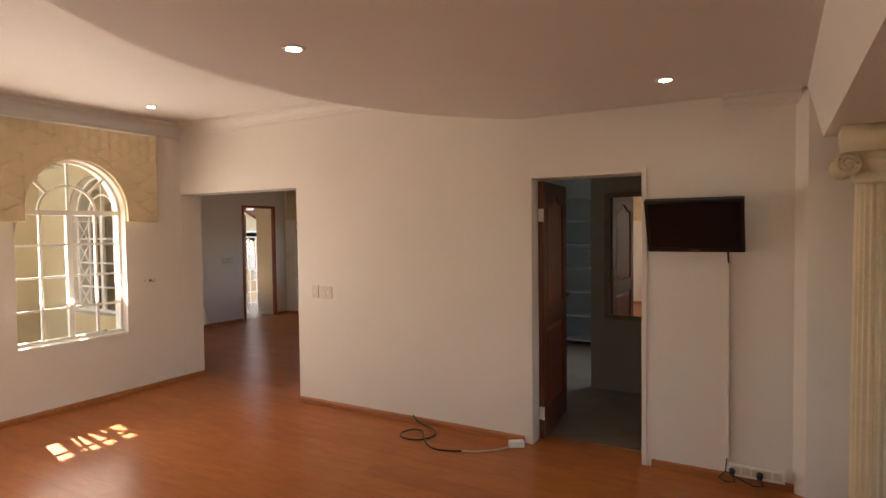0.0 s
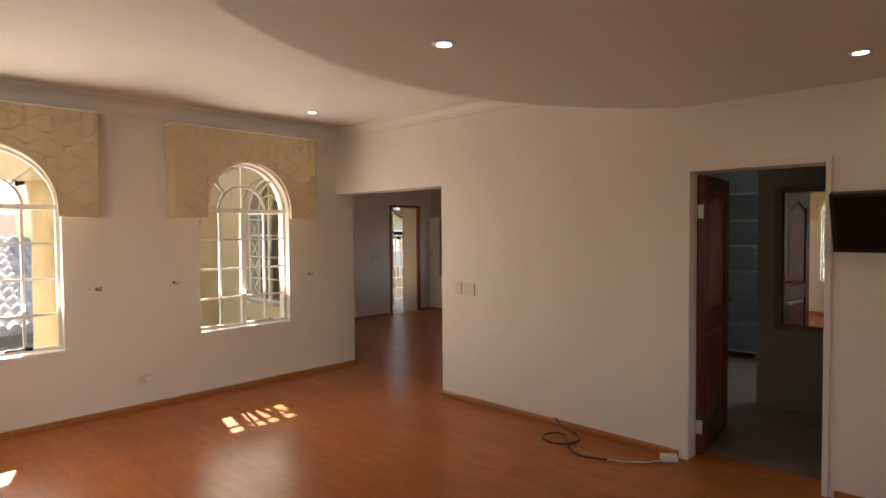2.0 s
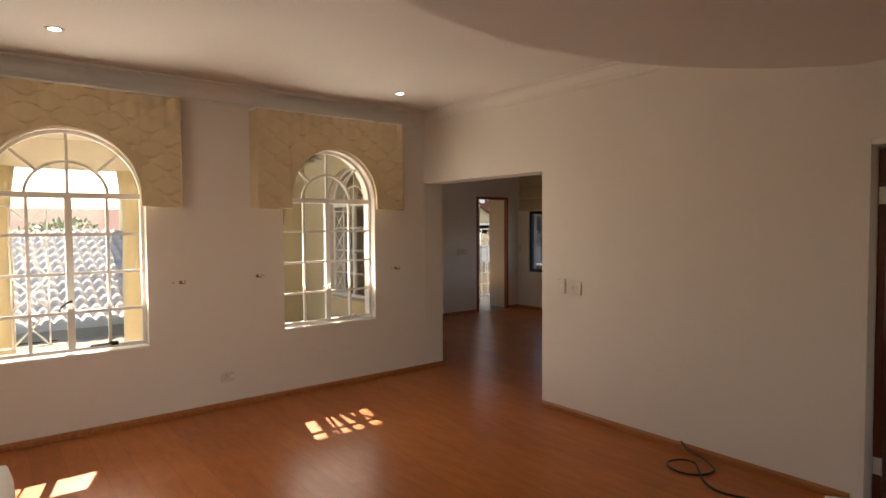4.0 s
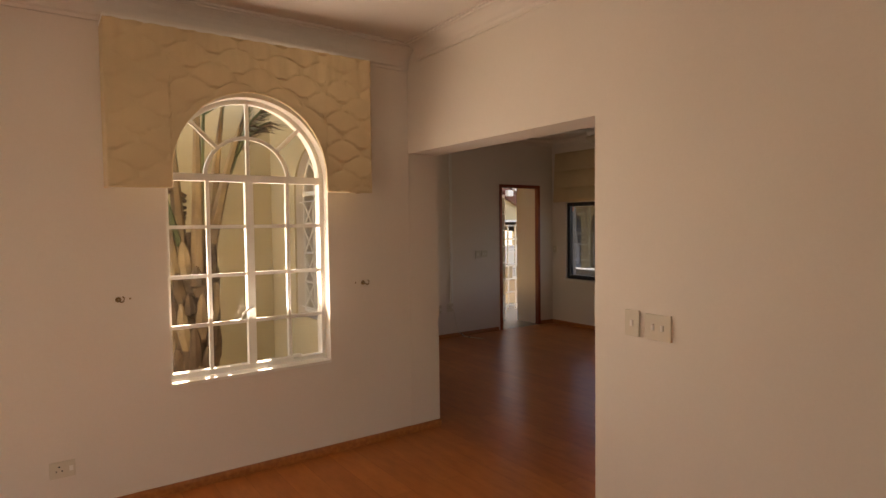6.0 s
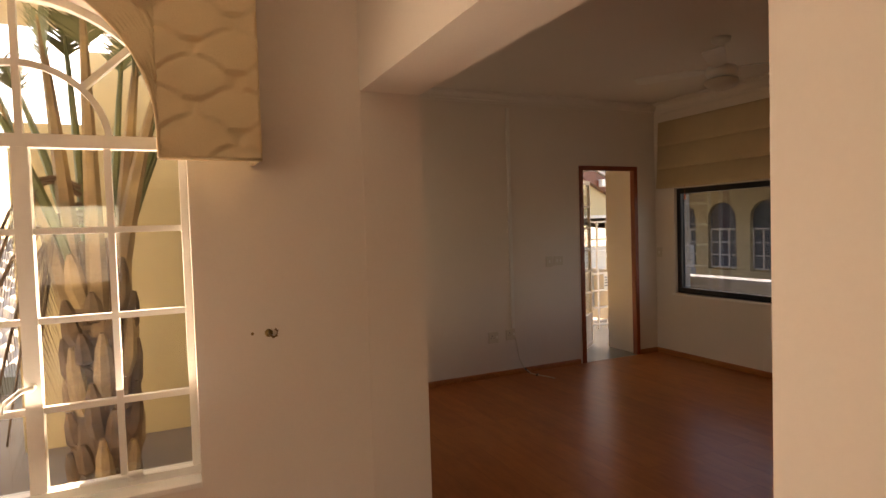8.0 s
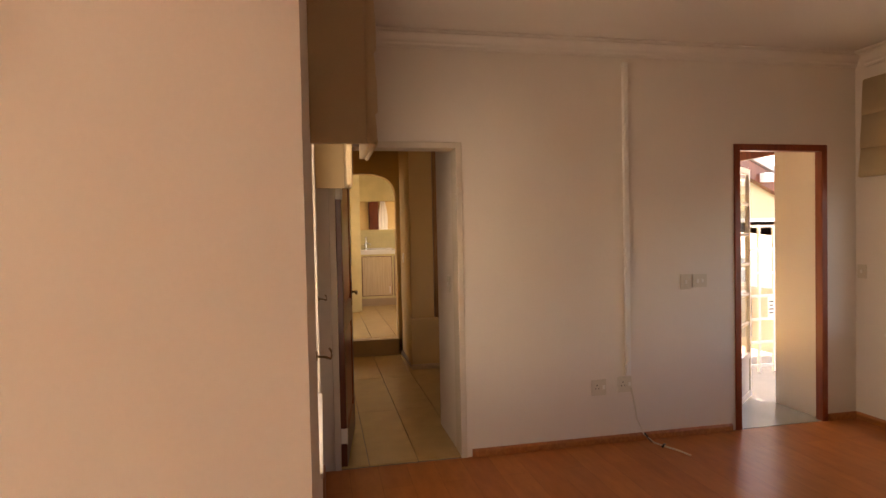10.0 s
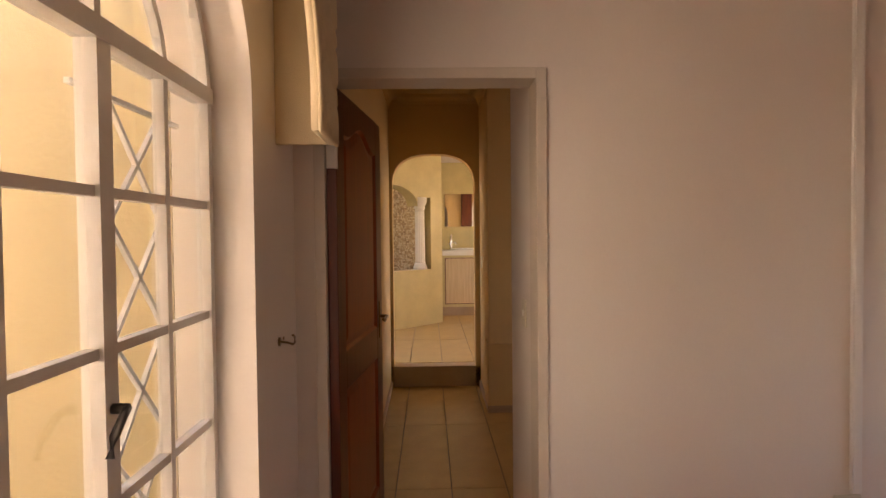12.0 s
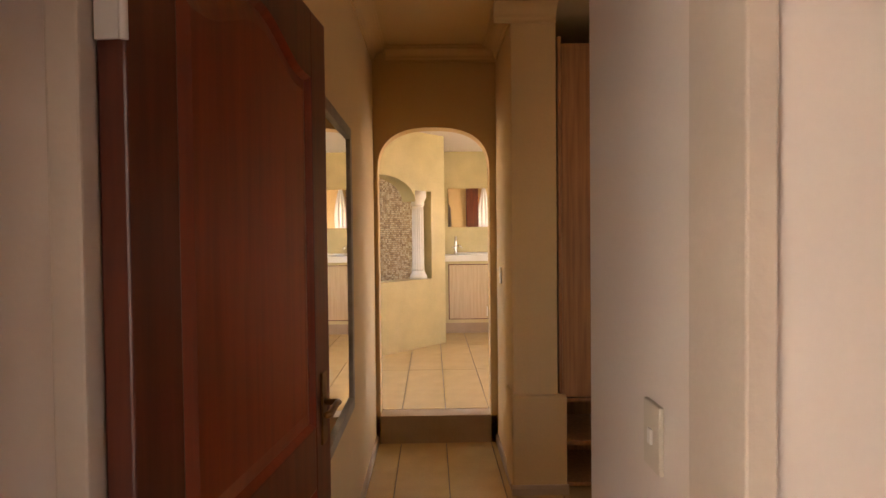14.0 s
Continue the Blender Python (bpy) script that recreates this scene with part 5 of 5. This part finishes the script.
M_GFROND = material("grey_green_frond", (0.16, 0.19, 0.09), 0.6, second=(0.09, 0.11, 0.05), scale=5, bump=0)
M_PETIOLE = material("pale_petiole", (0.44, 0.32, 0.17), 0.7, second=(0.16, 0.10, 0.06), scale=4, bump=0.05)
M_TRUNK = material("palm_trunk_bark", (0.20, 0.13, 0.08), 0.9, second=(0.06, 0.04, 0.025), scale=9, bump=0.1, fine=40)


def leaf_crown(centre, size, count, leaf, seed):
    rng = random.Random(seed)
    bm = bmesh.new()
    lumps = [(Vector([rng.uniform(-1, 1) * s * 0.7 for s in size]), rng.uniform(0.25, 0.5)) for _ in range(26)]
    for _ in range(count):
        c, r = rng.choice(lumps)
        d = Vector((rng.gauss(0, 1), rng.gauss(0, 1), rng.gauss(0, 1))).normalized()
        p = Vector(centre) + c + Vector([d[k] * r * size[k] for k in range(3)])
        a = Vector((rng.gauss(0, 1), rng.gauss(0, 1), rng.gauss(0, 1))).normalized() * leaf
        b = a.cross(d + Vector((0.1, 0.2, 0.3))).normalized() * leaf * 0.45
        bm.faces.new([bm.verts.new(q) for q in (p - a, p + b, p + a, p - b)])
    return bm


def tree(name, place, size, count, leaf, seed, label, trunk_h):
    t = thing(name, place, label, "tree")
    bm = bmesh.new()
    tube(bm, [(0, 0, 0), (0.05, 0.03, trunk_h * 0.5), (0, 0, trunk_h)], [0.16, 0.12, 0.08])
    for k in range(6):
        a = k * 1.05
        tube(bm, [(0, 0, trunk_h * 0.8), (math.cos(a) * size[0] * 0.5, math.sin(a) * size[1] * 0.5, trunk_h + size[2] * 0.5)], [0.06, 0.02], 6)
    part("trunk", bm, M_TRUNK, t)
    part("crown", leaf_crown((0, 0, trunk_h + size[2] * 0.6), size, count, leaf, seed), M_LEAF, t)


tree("tree", (-19.6, 2.6, -2.5), (1.5, 2.0, 1.2), 4500, 0.11, 3, "leafy green shrub tree behind the roof", 2.4)
tree("tree", (-21.0, 7.5, -2.5), (2.0, 2.0, 1.8), 3500, 0.13, 4, "leafy green tree beyond the court wall", 3.0)
tree("tree", (-1.6, -6.0, -0.12), (2.4, 1.2, 1.6), 4500, 0.11, 6, "leafy green garden tree behind the house", 1.0)
tree("tree", (2.2, -6.4, -0.12), (2.2, 1.2, 1.6), 3500, 0.11, 7, "leafy green garden tree behind the house", 1.0)
far = thing("far_house", (-34, -2, -2.5), "distant house with a brick-red roof", "house")
part("wall", one_box(0, 5, 0, 16, 0, 3.3), M_EXTW, far)
bm = bmesh.new()
prism(bm, [(5.5, -0.5, 3.2), (2.5, -0.5, 5.0), (-0.5, -0.5, 3.2)], (0, 17, 0))
part("roof", bm, material("red_roof", (0.35, 0.12, 0.08), 0.8, vary=0.2), far)

# palm in the court
palm = thing("palm", (-7.04, 2.60, -0.12), "old palm with a ragged trunk and dry hanging fronds", "palm")
rng = random.Random(11)
bm = bmesh.new()
n = 30
tube(bm, [(0.012 * rng.uniform(-1, 1), 0.02 * math.sin(i * 0.5), 1.62 * i / n) for i in range(n + 1)], [0.17 - 0.05 * i / n + 0.025 * rng.random() for i in range(n + 1)], 14)
part("trunk", bm, M_TRUNK, palm)
for k in range(40):
    # old leaf bases wrapped round the trunk
    a, z = k * 2.4, 0.02 + 1.25 * k / 40
    c, s = math.cos(a), math.sin(a)
    l = rng.uniform(0.22, 0.42)
    bm = bmesh.new()
    tube(bm, [(c * 0.12, s * 0.12, z), (c * 0.165, s * 0.165, z + l * 0.35), (c * 0.185, s * 0.185, z + l * 0.75), (c * 0.20, s * 0.20, z + l)], [0.055, 0.06, 0.045, 0.016], 7)
    part("leaf_base", bm, M_PETIOLE if k % 3 == 0 else M_TRUNK, palm)


def frond(start, end, sag, n, leaf, mat_p, mat_l, seed, thick=0.03, droop=0.3, first=0.3, wide=0.011):
    rng = random.Random(seed)
    a, b = Vector(start), Vector(end)
    pts = [a.lerp(b, i / 12) + Vector((0, 0, sag * math.sin(math.pi * i / 12) )) for i in range(13)]
    bm = bmesh.new()
    tube(bm, pts, [thick * (1 - 0.85 * i / 12) + 0.003 for i in range(13)], 6)
    st = part("frond_stalk", bm, mat_p, palm)
    bm = bmesh.new()
    for k in range(n):
        f = first + (1 - first) * k / n
        i = min(11, int(f * 12))
        p = pts[i].lerp(pts[i + 1], f * 12 - i)
        d = (pts[i + 1] - pts[i]).normalized()
        side = d.cross(Vector((0, 0, 1))).normalized() * (1 if k % 2 else -1)
        l = leaf * rng.uniform(0.6, 1.1)
        e = p + side * l * 0.6 + d * l * 0.6 + Vector((0, 0, -droop * l + rng.uniform(-0.05, 0.05)))
        w = d * wide
        bm.faces.new([bm.verts.new(q) for q in (p - w, p + w, e)])
    part("leaflets", bm, mat_l, st)


# thick live stalks fanning up from the head of the trunk
for k, (dx, dy, z0, z1) in enumerate(((0.15, -0.42, 0.95, 2.45), (0.10, -0.22, 1.20, 2.95), (0.25, 0.02, 1.05, 3.1), (0.05, 0.30, 1.15, 2.9), (0.20, 0.46, 1.30, 2.75), (-0.30, -0.15, 1.35, 3.1), (-0.25, 0.20, 1.30, 3.0), (0.35, -0.60, 1.40, 2.75), (-0.1, 0.62, 1.45, 2.7), (-0.4, -0.5, 1.4, 2.8))):
    l = math.hypot(dx, dy)
    frond((0.11 * dx / l, 0.11 * dy / l, z0), (dx, dy, z1), 0.12, 60, 0.42, M_PETIOLE if k < 5 else M_GFROND, M_GFROND, k, 0.062 if k < 5 else 0.034, 0.15, 0.80)
for k, (dx, dy, z1) in enumerate(((-0.15, 0.80, 2.72), (0.30, 0.72, 2.85))):
    frond((0.02, 0.10, 1.5), (dx, dy, z1), 0.30, 60, 0.30, M_GFROND, M_DEAD, 70 + k, 0.028, 0.4, 0.5, 0.010)
# dry fronds hanging beside the trunk
for k in range(7):
    ey = -0.42 - 0.045 * k + 0.05 * rng.uniform(-1, 1)
    frond((0.04, -0.06, 1.75 + 0.05 * (k % 5)), (0.30 * rng.uniform(-1, 1), ey, 0.25 + 0.9 * rng.random()), 0.40, 64, 0.30, M_DEAD, M_DEAD, 40 + k, 0.016, 0.7, 0.30, 0.007)

# ---- passage and bathroom floor tiles ----
def tile_field(owner, x0, x1, y0, y1, z, pitch, long):
    me = mesh("tile", one_box(0, long - 0.004, 0, pitch - 0.007, -0.012, 0.0), M_TILE)
    me_ob = []
    nx, ny = int(round((x1 - x0) / long)), int(round((y1 - y0) / pitch))
    for i in range(nx):
        for j in range(ny):
            ob = new("tile", me)
            ob.parent = owner
            ob.matrix_basis = pose(x0 + i * long, y0 + j * pitch, z)


tile_field(bpy.data.objects["floor_passage"], XF - 0.003 - 3 * 1.178, XF - 0.003, 3.988, 6.6, FZ + 0.014, 0.3325, 1.178)
tile_field(bpy.data.objects["floor_bath"], XA - 0.155 - 1.3 * 3, XA - 0.155, 3.323, 6.4, ZB + 0.003, 0.3325, 1.3)
